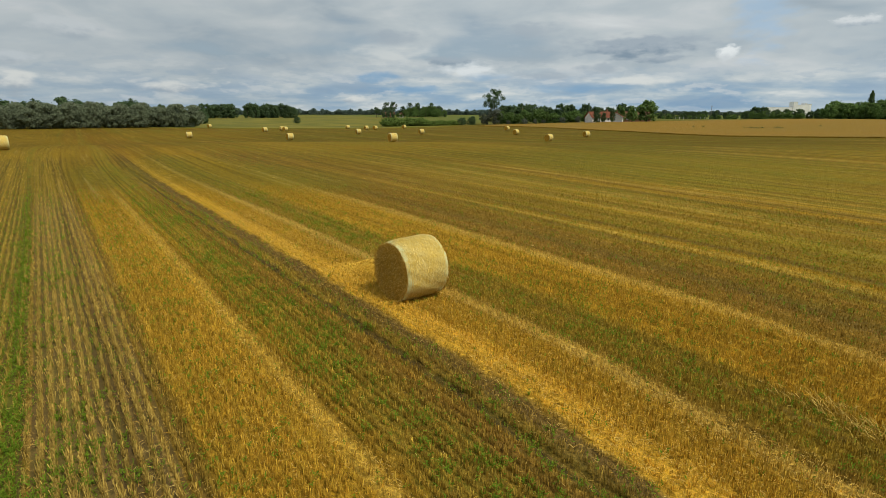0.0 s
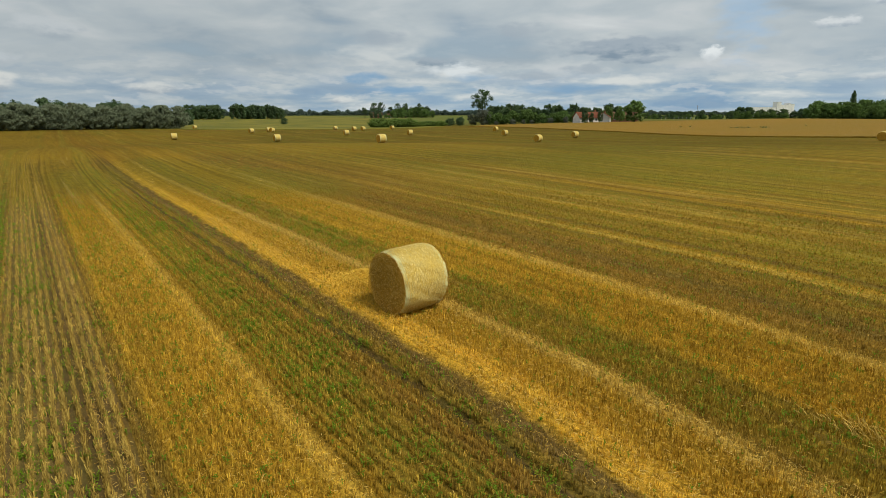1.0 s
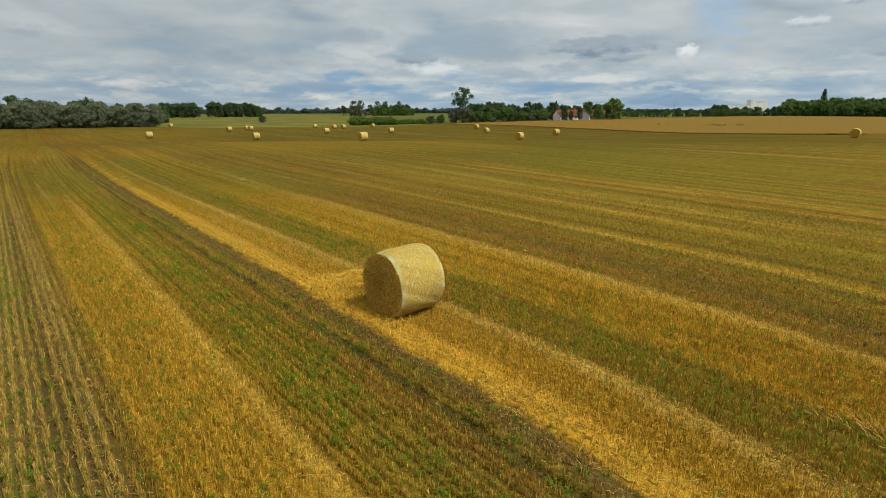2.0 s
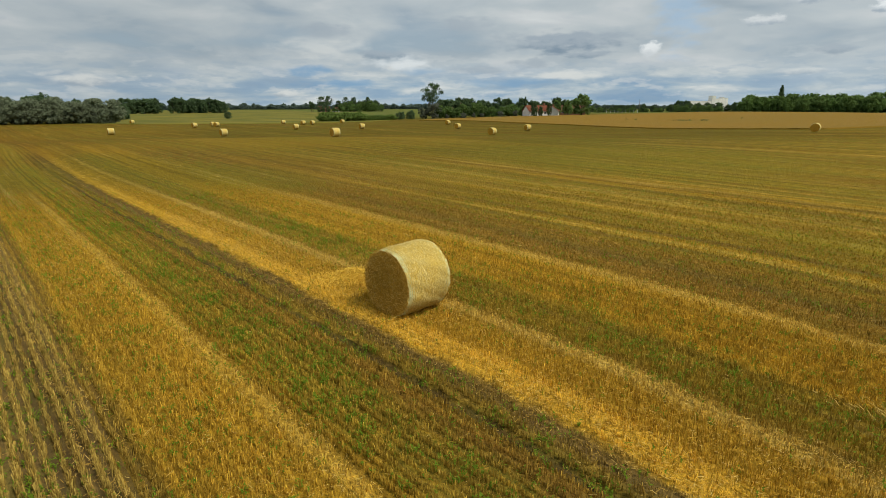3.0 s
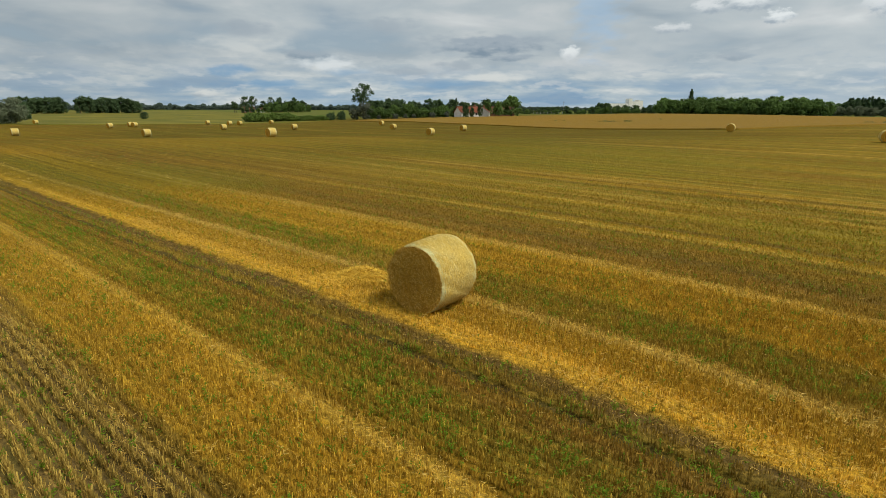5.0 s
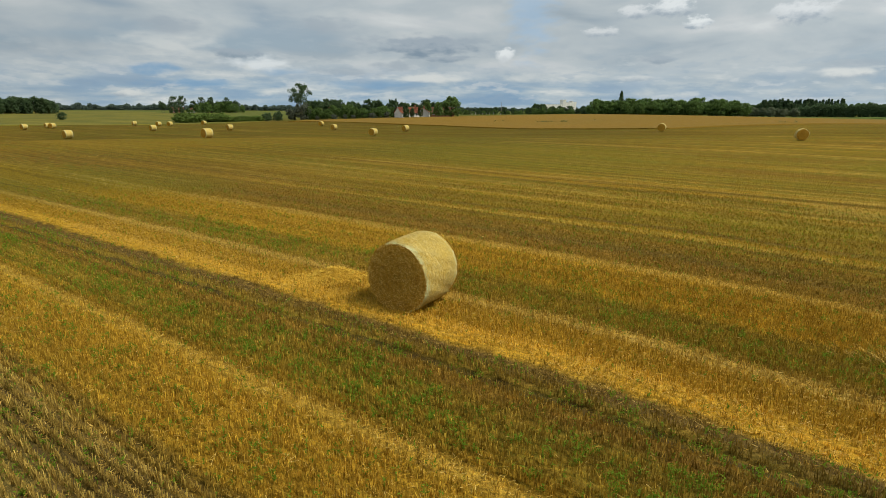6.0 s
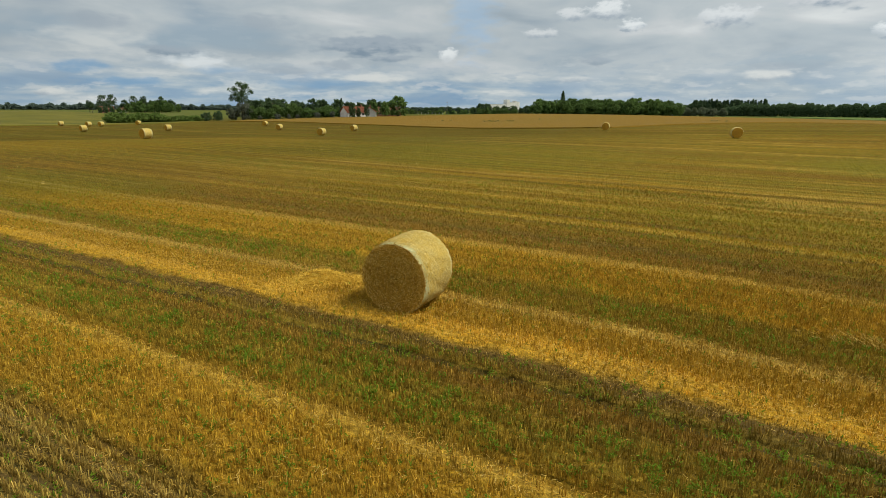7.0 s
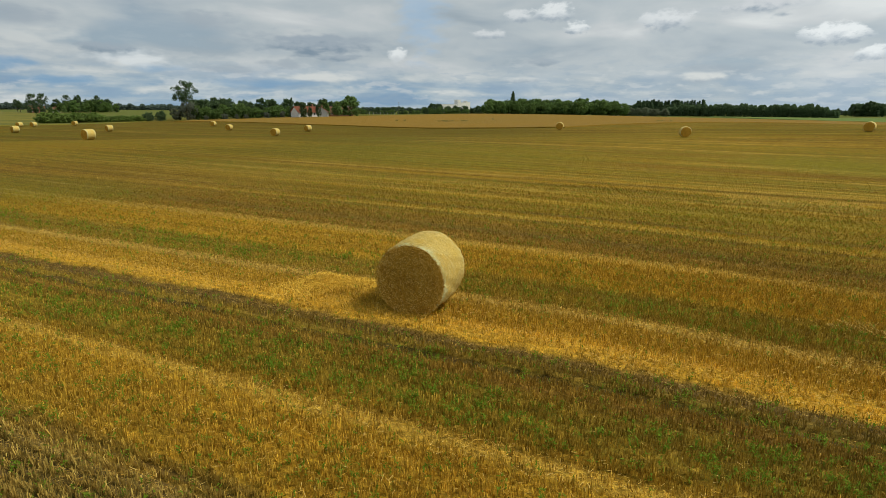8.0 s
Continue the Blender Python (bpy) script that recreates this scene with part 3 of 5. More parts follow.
def box(x0, x1, y0, y1, z0, z1, bm=None, bevel=0.0):
    bm = bm or bmesh.new()
    r = bmesh.ops.create_cube(bm, size=1.0)
    for v in r["verts"]:
        v.co = Vector(((x0 + x1) / 2 + v.co.x * (x1 - x0), (y0 + y1) / 2 + v.co.y * (y1 - y0), (z0 + z1) / 2 + v.co.z * (z1 - z0)))
    if bevel:
        bmesh.ops.bevel(bm, geom=list({e for v in r["verts"] for e in v.link_edges}), offset=bevel, segments=2, affect="EDGES")
    return bm


def grow(a, b, step, factor, sign=1):
    """Steps that widen from a out to b."""
    out, d = [], step
    while sign * (b - a) > 0:
        a += sign * d
        d *= factor
        out.append(a)
    return out


def axis(lo, hi, step, far):
    return np.array(sorted(grow(lo, -far, step, 1.09, -1) + list(np.arange(lo, hi + step / 2, step)) + grow(hi, far, step, 1.09)))


# ground: one sheet from under the camera to the horizon, with drilled rows and wheel tracks near by
gx_, gy_ = axis(-3.0, 17.0, 0.075, 4200.0), axis(-3.0, 26.0, 0.3, 4200.0)
GX, GY = np.meshgrid(gx_, gy_, indexing="ij")


def relief(x, y):
    u = lane(x, y)
    near = np.clip((26 - np.hypot(x - 4, y - 8)) / 8, 0, 1)
    dips = sum(d * np.exp(-((u - c) / s) ** 2) for c, s, d in ((1.3, 0.10, -0.04), (1.85, 0.12, -0.04), (5.94, 0.11, -0.06), (6.6, 0.2, -0.04), (10.02, 0.11, -0.05), (15.2, 0.3, -0.04)))
    heap = 0.06 * np.exp(-((u - 7.12) / 0.30) ** 2) + 0.03 * np.exp(-((u - 8.75) / 0.22) ** 2) + 0.03 * np.exp(-((u - 3.78) / 0.22) ** 2)
    return near * (dips + heap + 0.016 * np.cos(u * 2 * np.pi / ROW))


def ground_z(x, y):
    return land(x, y) + relief(x, y)


def grid_faces(nx, ny):
    i = (np.arange(nx - 1)[:, None] * ny + np.arange(ny - 1)[None, :]).ravel()
    return np.stack([i, i + ny, i + ny + 1, i + 1], 1)


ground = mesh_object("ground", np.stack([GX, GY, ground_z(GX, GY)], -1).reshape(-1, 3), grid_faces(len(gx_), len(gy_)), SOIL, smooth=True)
tagged(ground, "harvested field of golden stubble with soil and green weeds", "field", kind="structure")


def inside(px, py, poly):
    hit = np.zeros(px.shape, bool)
    for (x0, y0), (x1, y1) in zip(poly, poly[1:] + poly[:1]):
        cross = ((y0 > py) != (y1 > py)) & (px < (x1 - x0) * (py - y0) / (y1 - y0 + 1e-9) + x0)
        hit ^= cross
    return hit


def sheet(name, poly, step, rise, mat, rough=0.0, seed=1):
    """A crop or meadow that stands `rise` above the ground, with a ragged top and upright sides."""
    rng = np.random.default_rng(seed)
    xs = np.arange(min(p[0] for p in poly), max(p[0] for p in poly) + step, step)
    ys = np.arange(min(p[1] for p in poly), max(p[1] for p in poly) + step, step)
    X, Y = np.meshgrid(xs, ys, indexing="ij")
    X = X + rng.uniform(-0.25, 0.25, X.shape) * step
    Y = Y + rng.uniform(-0.25, 0.25, Y.shape) * step
    cxs, cys = (X[:-1, :-1] + X[1:, 1:]) / 2, (Y[:-1, :-1] + Y[1:, 1:]) / 2
    keep = inside(cxs, cys, poly).ravel()
    faces = grid_faces(len(xs), len(ys))[keep]
    top = np.stack([X, Y, land(X, Y) + rise + rng.uniform(-rough, rough, X.shape)], -1).reshape(-1, 3)
    e = np.concatenate([faces[:, [0, 1]], faces[:, [1, 2]], faces[:, [2, 3]], faces[:, [3, 0]]])
    key = np.sort(e, 1)
    _, idx, cnt = np.unique(key[:, 0].astype(np.int64) * len(top) + key[:, 1], return_index=True, return_counts=True)
    rim = e[idx[cnt == 1]]
    # the rim follows the outline
    ids = np.unique(rim)
    q = top[ids, :2]
    best, at = np.full(len(q), 1e18), q.copy()
    for (x0, y0), (x1, y1) in zip(poly, poly[1:] + poly[:1]):
        a, d = np.array((x0, y0)), np.array((x1 - x0, y1 - y0))
        k = np.clip(((q - a) @ d) / (d @ d), 0, 1)
        c = a + k[:, None] * d
        r = ((q - c) ** 2).sum(1)
        at[r < best] = c[r < best]
        best = np.minimum(best, r)
    top[ids, :2] = at + rng.normal(0, 0.12, at.shape)
    low = top.copy()
    low[:, 2] = land(low[:, 0], low[:, 1]) - 0.1
    n0 = len(top)
    skirt = np.stack([rim[:, 1], rim[:, 0], rim[:, 0] + n0, rim[:, 1] + n0], 1)
    used, inv = np.unique(np.concatenate([faces, skirt]).ravel(), return_inverse=True)
    return mesh_object(name, np.concatenate([top, low])[used], inv.reshape(-1, 4), mat)


tagged(sheet("wheat_field", [(125, 26), (130, 60), (146, 95), (162, 150), (172, 192), (196, 206), (203, 172), (216, 136), (300, 126), (440, 112), (450, 20), (400, -80), (335, -150), (300, -130), (240, -62), (190, -18), (140, 18)], 1.6, 0.24, WHEAT, 0.04),
       "standing ripe wheat, orange brown, uncut beside the stubble", "wheat field", kind="stuff")
tagged(sheet("meadow", [(40, 262), (70, 225), (110, 205), (150, 205), (185, 222), (215, 260), (420, 760), (300, 860), (100, 560), (20, 300)], 6.0, 0.12, MEADOW, 0.05), "yellowish green meadow behind the stubble", "meadow", kind="stuff")
tagged(sheet("green_field", [(410, -84), (640, -40), (640, -330), (300, -300), (306, -140), (340, -154)], 6.0, 0.3, GREEN_CROP, 0.06), "low bright green crop along the dark forest", "crop field", kind="stuff")

# ---- round bales ----
def net_material():
    mat, n = material("wrapped_straw")
    p = n.add("ShaderNodeTexCoord").outputs["Object"]
    x, y, z = n.add("ShaderNodeSeparateXYZ", p).outputs
    ang = n.m("ARCTAN2", y, z)
    fib = n.noise(n.vec(n.m("MULTIPLY", x, 40.0), n.m("MULTIPLY", ang, 14.0)), 1.0, 5.0, 0.7, 0.8)
    big = n.noise(p, 2.2, 4.0, 0.6)
    c = n.mix(n.rng(fib, 0.34, 0.66), (0.41, 0.285, 0.055), (0.68, 0.53, 0.18))
    c = n.mix(n.rng(big, 0.45, 0.65, 0.0, 0.55), c, (0.62, 0.40, 0.045))
    # thin bands of net round the bale, close together at both ends
    net = n.m("MULTIPLY", n.m("GREATER_THAN", n.m("SINE", n.m("MULTIPLY", x, 130.0)), 0.55), n.rng(n.m("ABSOLUTE", x), 0.36, 0.53, 0.10, 0.7))
    c = n.mix(net, c, (0.54, 0.60, 0.32))
    c = n.mix(n.rng(n.m("ABSOLUTE", x), 0.49, 0.56, 0.0, 0.7), c, (0.62, 0.65, 0.36))
    principled(n, c, 0.75, bump(n, fib, 0.9, 0.03), 0.12)
    return mat


def end_material():
    mat, n = material("bale_end_straw")
    p = n.add("ShaderNodeTexCoord").outputs["Object"]
    x, y, z = n.add("ShaderNodeSeparateXYZ", p).outputs
    r = n.m("SQRT", n.m("ADD", n.m("MULTIPLY", y, y), n.m("MULTIPLY", z, z)))
    a = n.m("ARCTAN2", y, z)
    swirl = n.noise(n.vec(n.m("MULTIPLY", r, 16.0), n.m("MULTIPLY", a, 3.0)), 1.0, 5.0, 0.65, 1.2)
    fine = n.noise(p, 34.0, 5.0, 0.75)
    c = n.mix(n.rng(swirl, 0.36, 0.64), (0.31, 0.155, 0.015), (0.70, 0.39, 0.044))
    c = n.mix(n.rng(fine, 0.52, 0.72), c, (0.68, 0.44, 0.09))
    principled(n, c, 0.9, bump(n, n.m("ADD", swirl, n.m("MULTIPLY", fine, 0.6)), 1.0, 0.05), 0.1)
    return mat


def fibre_material(name, a, b, c):
    mat, n = material(name)
    isle = n.add("ShaderNodeNewGeometry").outputs["Random Per Island"]
    principled(n, n.ramp(isle, [(0.0, a), (0.55, b), (1.0, c)]), 0.7, None, 0.12)
    return mat


NET, END = net_material(), end_material()
FIBRE_END = fibre_material("bale_end_fibre", (0.28, 0.14, 0.014), (0.64, 0.365, 0.042), (0.95, 0.70, 0.19))
FIBRE_SIDE = fibre_material("bale_side_fibre", (0.46, 0.29, 0.035), (0.66, 0.47, 0.085), (0.92, 0.78, 0.33))


def strips(p, d, n, length, width):
    """Thin straws as quads: middle p, direction d, broad side across d and n."""
    d = d / np.linalg.norm(d, axis=1, keepdims=True)
    s = np.cross(d, n)
    s /= np.linalg.norm(s, axis=1, keepdims=True) + 1e-9
    l, w_ = np.broadcast_to(length, len(p))[:, None] / 2, np.broadcast_to(width, len(p))[:, None] / 2
    v = np.stack([p - d * l - s * w_, p - d * l + s * w_, p + d * l + s * w_, p + d * l - s * w_], 1).reshape(-1, 3)
    return v, np.arange(len(p) * 4).reshape(-1, 4)


def leaf_tips(p, d, n, length, width):
    """Pointed leaves as triangles: middle p, direction d."""
    v, f = strips(p, d, n, length, width)
    v = v.reshape(-1, 4, 3)
    v = np.stack([v[:, 0], v[:, 1], (v[:, 2] + v[:, 3]) / 2], 1).reshape(-1, 3)
    return v, np.arange(len(p) * 3).reshape(-1, 3)


RAD, WID = 0.75, 1.20


def bale(name, fine, seed):
    """A round straw bale lying on its side, axis along x, standing on z = 0."""
    rng = np.random.default_rng(seed)
    top = new(name)
    na, nx = (160, 40) if fine else (48, 12)
    a = np.linspace(0, 2 * np.pi, na, endpoint=False)
    xs = np.linspace(-1, 1, nx)
    A, X = np.meshgrid(a, xs, indexing="ij")
    sag = np.random.default_rng(seed + 5)
    k = [sag.uniform(0, 6.28) for _ in range(6)]
    rad = RAD - 0.045 * np.abs(X) ** 7 + 0.012 * np.sin(2 * A + k[0]) + 0.008 * np.sin(5 * A + k[1] + 2 * X) + 0.006 * np.sin(9 * A + 3 * X + k[2]) + 0.005 * np.sin(17 * A + 7 * X + k[3]) + rng.normal(0, 0.006 if fine else 0.01, A.shape)
    Z = RAD + rad * np.cos(A)
    Z = np.where(Z < 0.05, 0.05 * np.exp((Z - 0.05) / 0.3) - 0.03, Z)
    # the bale flattens a little where it lies
    V = np.stack([X * WID / 2, rad * np.sin(A) * (1 + 0.03 * (1 - Z / 1.5)), Z - RAD], -1)
    i = np.arange(na)[:, None] * nx + np.arange(nx - 1)[None, :]
    j = ((np.arange(na) + 1) % na)[:, None] * nx + np.arange(nx - 1)[None, :]
    f = np.stack([i, i + 1, j + 1, j], -1).reshape(-1, 4)
    wrap = mesh_object("wrap", V.reshape(-1, 3), f, NET, top, smooth=True)
    tagged(wrap, "pale straw side wrapped in thin netting")
    wrap.matrix_basis = pose(0, 0, RAD)
    for side in (-1, 1):
        edge = V[:, 0 if side < 0 else -1]
        rings = [edge]
        for q in (0.95, 0.85, 0.7, 0.5, 0.3, 0.12):
            ring = edge * np.array([1.0, q, q])
            ring = ring + np.stack([side * (0.035 * (1 - q ** 3)) + rng.normal(0, 0.012, na), rng.normal(0, 0.006, na), rng.normal(0, 0.006, na)], 1)
            rings.append(ring)
        pts = np.concatenate(rings + [np.array([[side * (WID / 2 + 0.01), 0, 0]] * na)])
        m_ = len(rings)
        ii = (np.arange(m_)[:, None] * na + np.arange(na)[None, :])
        jj = (np.arange(m_)[:, None] * na + (np.arange(na) + 1)[None, :] % na)
        ff = np.stack([ii, jj, jj + na, ii + na], -1).reshape(-1, 4)
        if side > 0:
            ff = ff[:, ::-1]
        cap = mesh_object("bale_end", pts, ff, END, top)
        tagged(cap, "brown coarse end of coiled straw")
        cap.matrix_basis = pose(0, 0, RAD)
        if fine:
            nf = 5200
            r = RAD * 0.97 * np.sqrt(rng.uniform(0, 1, nf))
            t = rng.uniform(0, 2 * np.pi, nf)
            p = np.stack([np.full(nf, side * (WID / 2 + 0.02)) + side * rng.uniform(0.0, 0.035, nf), r * np.sin(t), r * np.cos(t)], 1)
            tang = np.stack([np.zeros(nf), np.cos(t), -np.sin(t)], 1)
            d = tang * rng.choice([-1, 1], nf)[:, None] + rng.normal(0, 0.95, (nf, 3)) * (0.35, 1, 1)
            v, fc = strips(p, d, np.array([[1.0, 0, 0]]), rng.uniform(0.04, 0.13, nf), rng.uniform(0.004, 0.009, nf))
            o = mesh_object("end_fibre", v, fc, FIBRE_END, cap)
            tagged(o, "loose golden brown straw sticking out", kind="stuff")
    if fine:
        nf = 9000
        t = rng.uniform(0, 2 * np.pi, nf)
        x = rng.uniform(-1, 1, nf) * WID / 2
        rr = RAD - 0.045 * np.abs(x / WID * 2) ** 7 + 0.012 * np.sin(2 * t + k[0]) + 0.010
        p = np.stack([x, rr * np.sin(t), np.maximum(rr * np.cos(t), -RAD + 0.03)], 1)
        tang = np.stack([rng.normal(0, 0.4, nf), np.cos(t), -np.sin(t)], 1) + rng.normal(0, 0.05, (nf, 3))
        nrm = np.stack([np.zeros(nf), np.sin(t), np.cos(t)], 1)
        v, fc = strips(p, tang, nrm, rng.uniform(0.03, 0.10, nf), rng.uniform(0.003, 0.007, nf))
        o = mesh_object("surface_straw", v, fc, FIBRE_SIDE, wrap)
        tagged(o, "pale straws pressed under the netting", kind="stuff")
        nf = 1500
        t = rng.uniform(0, 2 * np.pi, nf)
        x = rng.choice([-1, 1], nf) * (WID / 2 - 0.01 + rng.uniform(-0.03, 0.02, nf))
        rr = RAD - 0.045
        p = np.stack([x, rr * np.sin(t), np.maximum(rr * np.cos(t), -RAD + 0.03)], 1)
        d = rng.normal(0, 1, (nf, 3)) + np.stack([np.sign(x) * 0.6, np.sin(t), np.cos(t)], 1)
        v, fc = strips(p, d, rng.normal(0, 1, (nf, 3)), rng.uniform(0.03, 0.08, nf), rng.uniform(0.004, 0.008, nf))
        o = mesh_object("frayed_edge", v, fc, FIBRE_SIDE, wrap)
        tagged(o, "frayed straw along the rims", kind="stuff")
    return top


BALE_X, BALE_Y, BALE_TURN = 7.97, 10.69, 0.0
main_bale = bale("straw_bale", True, 3)
main_bale.matrix_basis = pose(BALE_X, BALE_Y, float(land(BALE_X, BALE_Y)) + 0.0, 0, 0, BALE_TURN) @ pose(0, 0, 0.015, 1.0, -1.5, 0)
tagged(main_bale, "large round golden straw bale lying on the stubble", "straw bale", "round bales")
# far bales: x, y, turn of the axis
FAR_BALES = [(52.0, 79.8, -4), (47.5, 113.1, 0), (33.7, 139.2, -5), (87.3, 75.9, 3), (111, 84.8, -12), (64.1, 172.6, 10), (78.3, 138.4, -6), (92.7, 127.9, -10), (110.3, 107.9, 4), (132.8, 134.3, 10), (106, 196, -8), (106.8, 176.6, 12), (104.3, 178.8, 6),
             (126.6, 187.0, 16), (73, 178, 20), (73.5, 182, -4), (-0.3, 73, 6), (66.3, 241.4, 20), (112, 25.0, 4), (85.0, 2.7, 10), (99.2, -23.3, -26)]
plain_bale = None
for x, y, turn in FAR_BALES:
    if plain_bale is None:
        plain_bale = bale("straw_bale", False, 11)
        one = plain_bale
    else:
        one = copy_thing(plain_bale, Matrix())
    one.matrix_basis = pose(x, y, float(land(x, y)), 0, 0, turn)
    tagged(one, "round straw bale standing far off in the stubble field", "straw bale", "round bales")

# ---- trees ----
def crown_mesh(rng, height, width, low, lobes, leaves, size, shape="round", gaps=0.0):
    """Many small leaf tufts on lobes; returns verts, faces (quads)."""
    P, D = [], []
    hc = height * (1 - low)
    if shape in ("pine", "column"):
        f = rng.uniform(0, 1, leaves) ** (1.35 if shape == "pine" else 1.0)
        w_ = width * 0.5 * ((1 - f) ** 0.85 + 0.03) if shape == "pine" else width * 0.5 * np.sin(np.pi * np.clip(f * 0.9 + 0.08, 0, 0.98)) ** 0.6
        t = rng.uniform(0, 2 * np.pi, leaves)
        r = w_ * rng.uniform(0.1, 1, leaves) ** 0.5 * (0.82 + 0.18 * np.sin(5 * t + 9 * f) + 0.14 * np.sin(31 * f))
        P.append(np.stack([r * np.cos(t), r * np.sin(t), height * low + hc * f], 1))
        D.append(np.stack([np.cos(t), np.sin(t), 0.3 + 0 * t], 1))
        lobes = 0
    for k in range(lobes):
        f = rng.uniform(0, 1)
        if shape == "pine":
            w_ = width * 0.5 * (1 - f) ** 0.8 + 0.2
        elif shape == "column":
            w_ = width * 0.5 * (np.sin(np.pi * min(0.98, f * 0.9 + 0.08)) ** 0.6)
        else:
            w_ = width * 0.5 * np.sqrt(max(0.05, 1 - (2 * f - 0.85) ** 2 / 1.4))
        t, q = rng.uniform(0, 2 * np.pi), np.sqrt(rng.uniform(0.05, 1)) * 0.86
        r = width * rng.uniform(0.06, 0.19)
        c = np.array([q * w_ * np.cos(t), q * w_ * np.sin(t), height * low + 0.5 * r + (hc - 1.4 * r) * f])
        m_ = max(6, leaves // lobes)
        d = rng.normal(0, 1, (m_, 3))
        d /= np.linalg.norm(d, axis=1, keepdims=True)
        P.append(c + d * r * rng.uniform(0.45, 1.12, (m_, 1)) ** 0.8 * (1, 1, 0.85))
        D.append(d)
    P, D = np.concatenate(P), np.concatenate(D)
    keep = P[:, 2] > height * low * 0.6
    P, D = P[keep], D[keep]
    nrm = D + rng.normal(0, 0.4, D.shape) + (0, 0, 0.45)
    along = np.cross(nrm, rng.normal(0, 1, D.shape))
    return leaf_tips(P, along, nrm, size * rng.uniform(0.8, 1.7, len(P)), size * rng.uniform(0.7, 1.3, len(P)))


def limb(bm, a, b, r0, r1, sides=7):
    a, b = Vector(a), Vector(b)
    q = (b - a).to_track_quat("Z", "Y")
    r = bmesh.ops.create_cone(bm, cap_ends=True, segments=sides, radius1=r0, radius2=r1, depth=(b - a).length)
    bmesh.ops.transform(bm, matrix=Matrix.Translation((a + b) / 2) @ q.to_matrix().to_4x4(), verts=r["verts"])


def tree(name, seed, height, width, low, mat, shape="round", lobes=26, leaves=1500, size=0.55):
    rng = np.random.default_rng(seed)
    top = new(name)
    bm = bmesh.new()
    r0 = height * 0.018 + 0.05
    bend = rng.normal(0, 0.02 * height, 2)
    mid = Vector((bend[0], bend[1], height * max(low, 0.25) + 0.1 * height))
    limb(bm, (0, 0, -0.3), mid, r0 * 1.25, r0 * 0.75)
    limb(bm, mid, (bend[0] * 1.4, bend[1] * 1.4, height * 0.82), r0 * 0.75, r0 * 0.2)
    for k in range(6):
        t = rng.uniform(0, 6.28)
        s = mid + Vector((0, 0, rng.uniform(-0.08, 0.3) * height))
        q = width * rng.uniform(0.22, 0.38)
        limb(bm, s, s + Vector((q * math.cos(t), q * math.sin(t), height * rng.uniform(0.08, 0.22))), r0 * 0.4, r0 * 0.1, 5)
    part("trunk", bm, BARK, top)
    v, f = crown_mesh(rng, height, width, low, lobes, leaves, size, shape)
    mesh_object("crown", v, f, mat, top)
    return top


def bush(name, seed, height, width, mat, leaves=900, size=0.4):
    rng = np.random.default_rng(seed)
    top = new(name)
    bm = bmesh.new()
    for k in range(5):
        t = rng.uniform(0, 6.28)
        limb(bm, (0.1 * math.cos(t), 0.1 * math.sin(t), -0.2), (width * 0.3 * math.cos(t), width * 0.3 * math.sin(t), height * rng.uniform(0.5, 0.8)), 0.09, 0.02, 5)
    part("stem", bm, BARK, top)
    v, f = crown_mesh(rng, height, width, 0.02, 40, leaves, size)
    mesh_object("crown", v, f, mat, top)
    return top


MADE = {}


def plant(kind, x, y, height, turn=0.0, wide=1.0, label="", group=""):
    """Sets one tree or bush of a kind on the ground; the first of each build is shared by the rest."""
    name, seed, h0, w0, low, mat, shape, lobes, leaves, size, word = KINDS[kind]
    variant = (kind, int(abs(x * 7.3 + y * 3.1)) % 3)
    if variant not in MADE:
        s = seed + 17 * variant[1]
        MADE[variant] = tree(name, s, h0, w0, low, mat, shape, lobes, leaves, size) if shape != "bush" else bush(name, s, h0, w0, mat, leaves, size)
        ob = MADE[variant]
    else:
        ob = copy_thing(MADE[variant], Matrix())
    k = 0.9 * height / h0
    ob.matrix_basis = pose(x, y, float(land(x, y)) - 0.05, 0, 0, turn) @ Matrix.Diagonal((k * wide, k * wide, k, 1))
    return tagged(ob, label or word, "bush" if shape == "bush" else "tree", group)


KINDS = {
    "willow": ("tree", 1, 11.0, 10.0, 0.03, LEAF_SILVER, "round", 84, 4600, 0.52, "silvery grey willow with foliage down to the ground"),
    "dark": ("tree", 2, 14.0, 11.5, 0.02, LEAF_DARK, "round", 66, 2100, 0.85, "dark green broadleaf tree with a dense crown"),
    "fresh": ("tree", 3, 12.0, 11.0, 0.05, LEAF_FRESH, "round", 74, 2700, 0.70, "fresh green broadleaf tree with a rounded crown"),
    "poplar": ("tree", 4, 23.0, 5.6, 0.06, LEAF_DARK, "column", 70, 2200, 0.75, "tall slender dark poplar above the wood"),
    "pine": ("tree", 5, 20.0, 7.5, 0.10, LEAF_PINE, "pine", 34, 1100, 1.0, "dark pointed conifer in a row"),
    "open": ("tree", 6, 18.0, 12.5, 0.40, LEAF_DARK, "round", 46, 2500, 0.46, "tall tree with an open airy crown"),
    "bush": ("bush", 7, 4.5, 5.0, 0.0, LEAF_DARK, "bush", 0, 1300, 0.34, "dense round dark green bush"),
    "grey": ("bush", 8, 9.0, 9.5, 0.0, LEAF_GREY, "bush", 0, 4200, 0.42, "grey leaved thicket at the field edge"),
    "shrub": ("bush", 9, 3.0, 5.5, 0.0, REED, "bush", 0, 1400, 0.32, "low bright green shrub of the hedge"),
}
trees = random.Random(5)


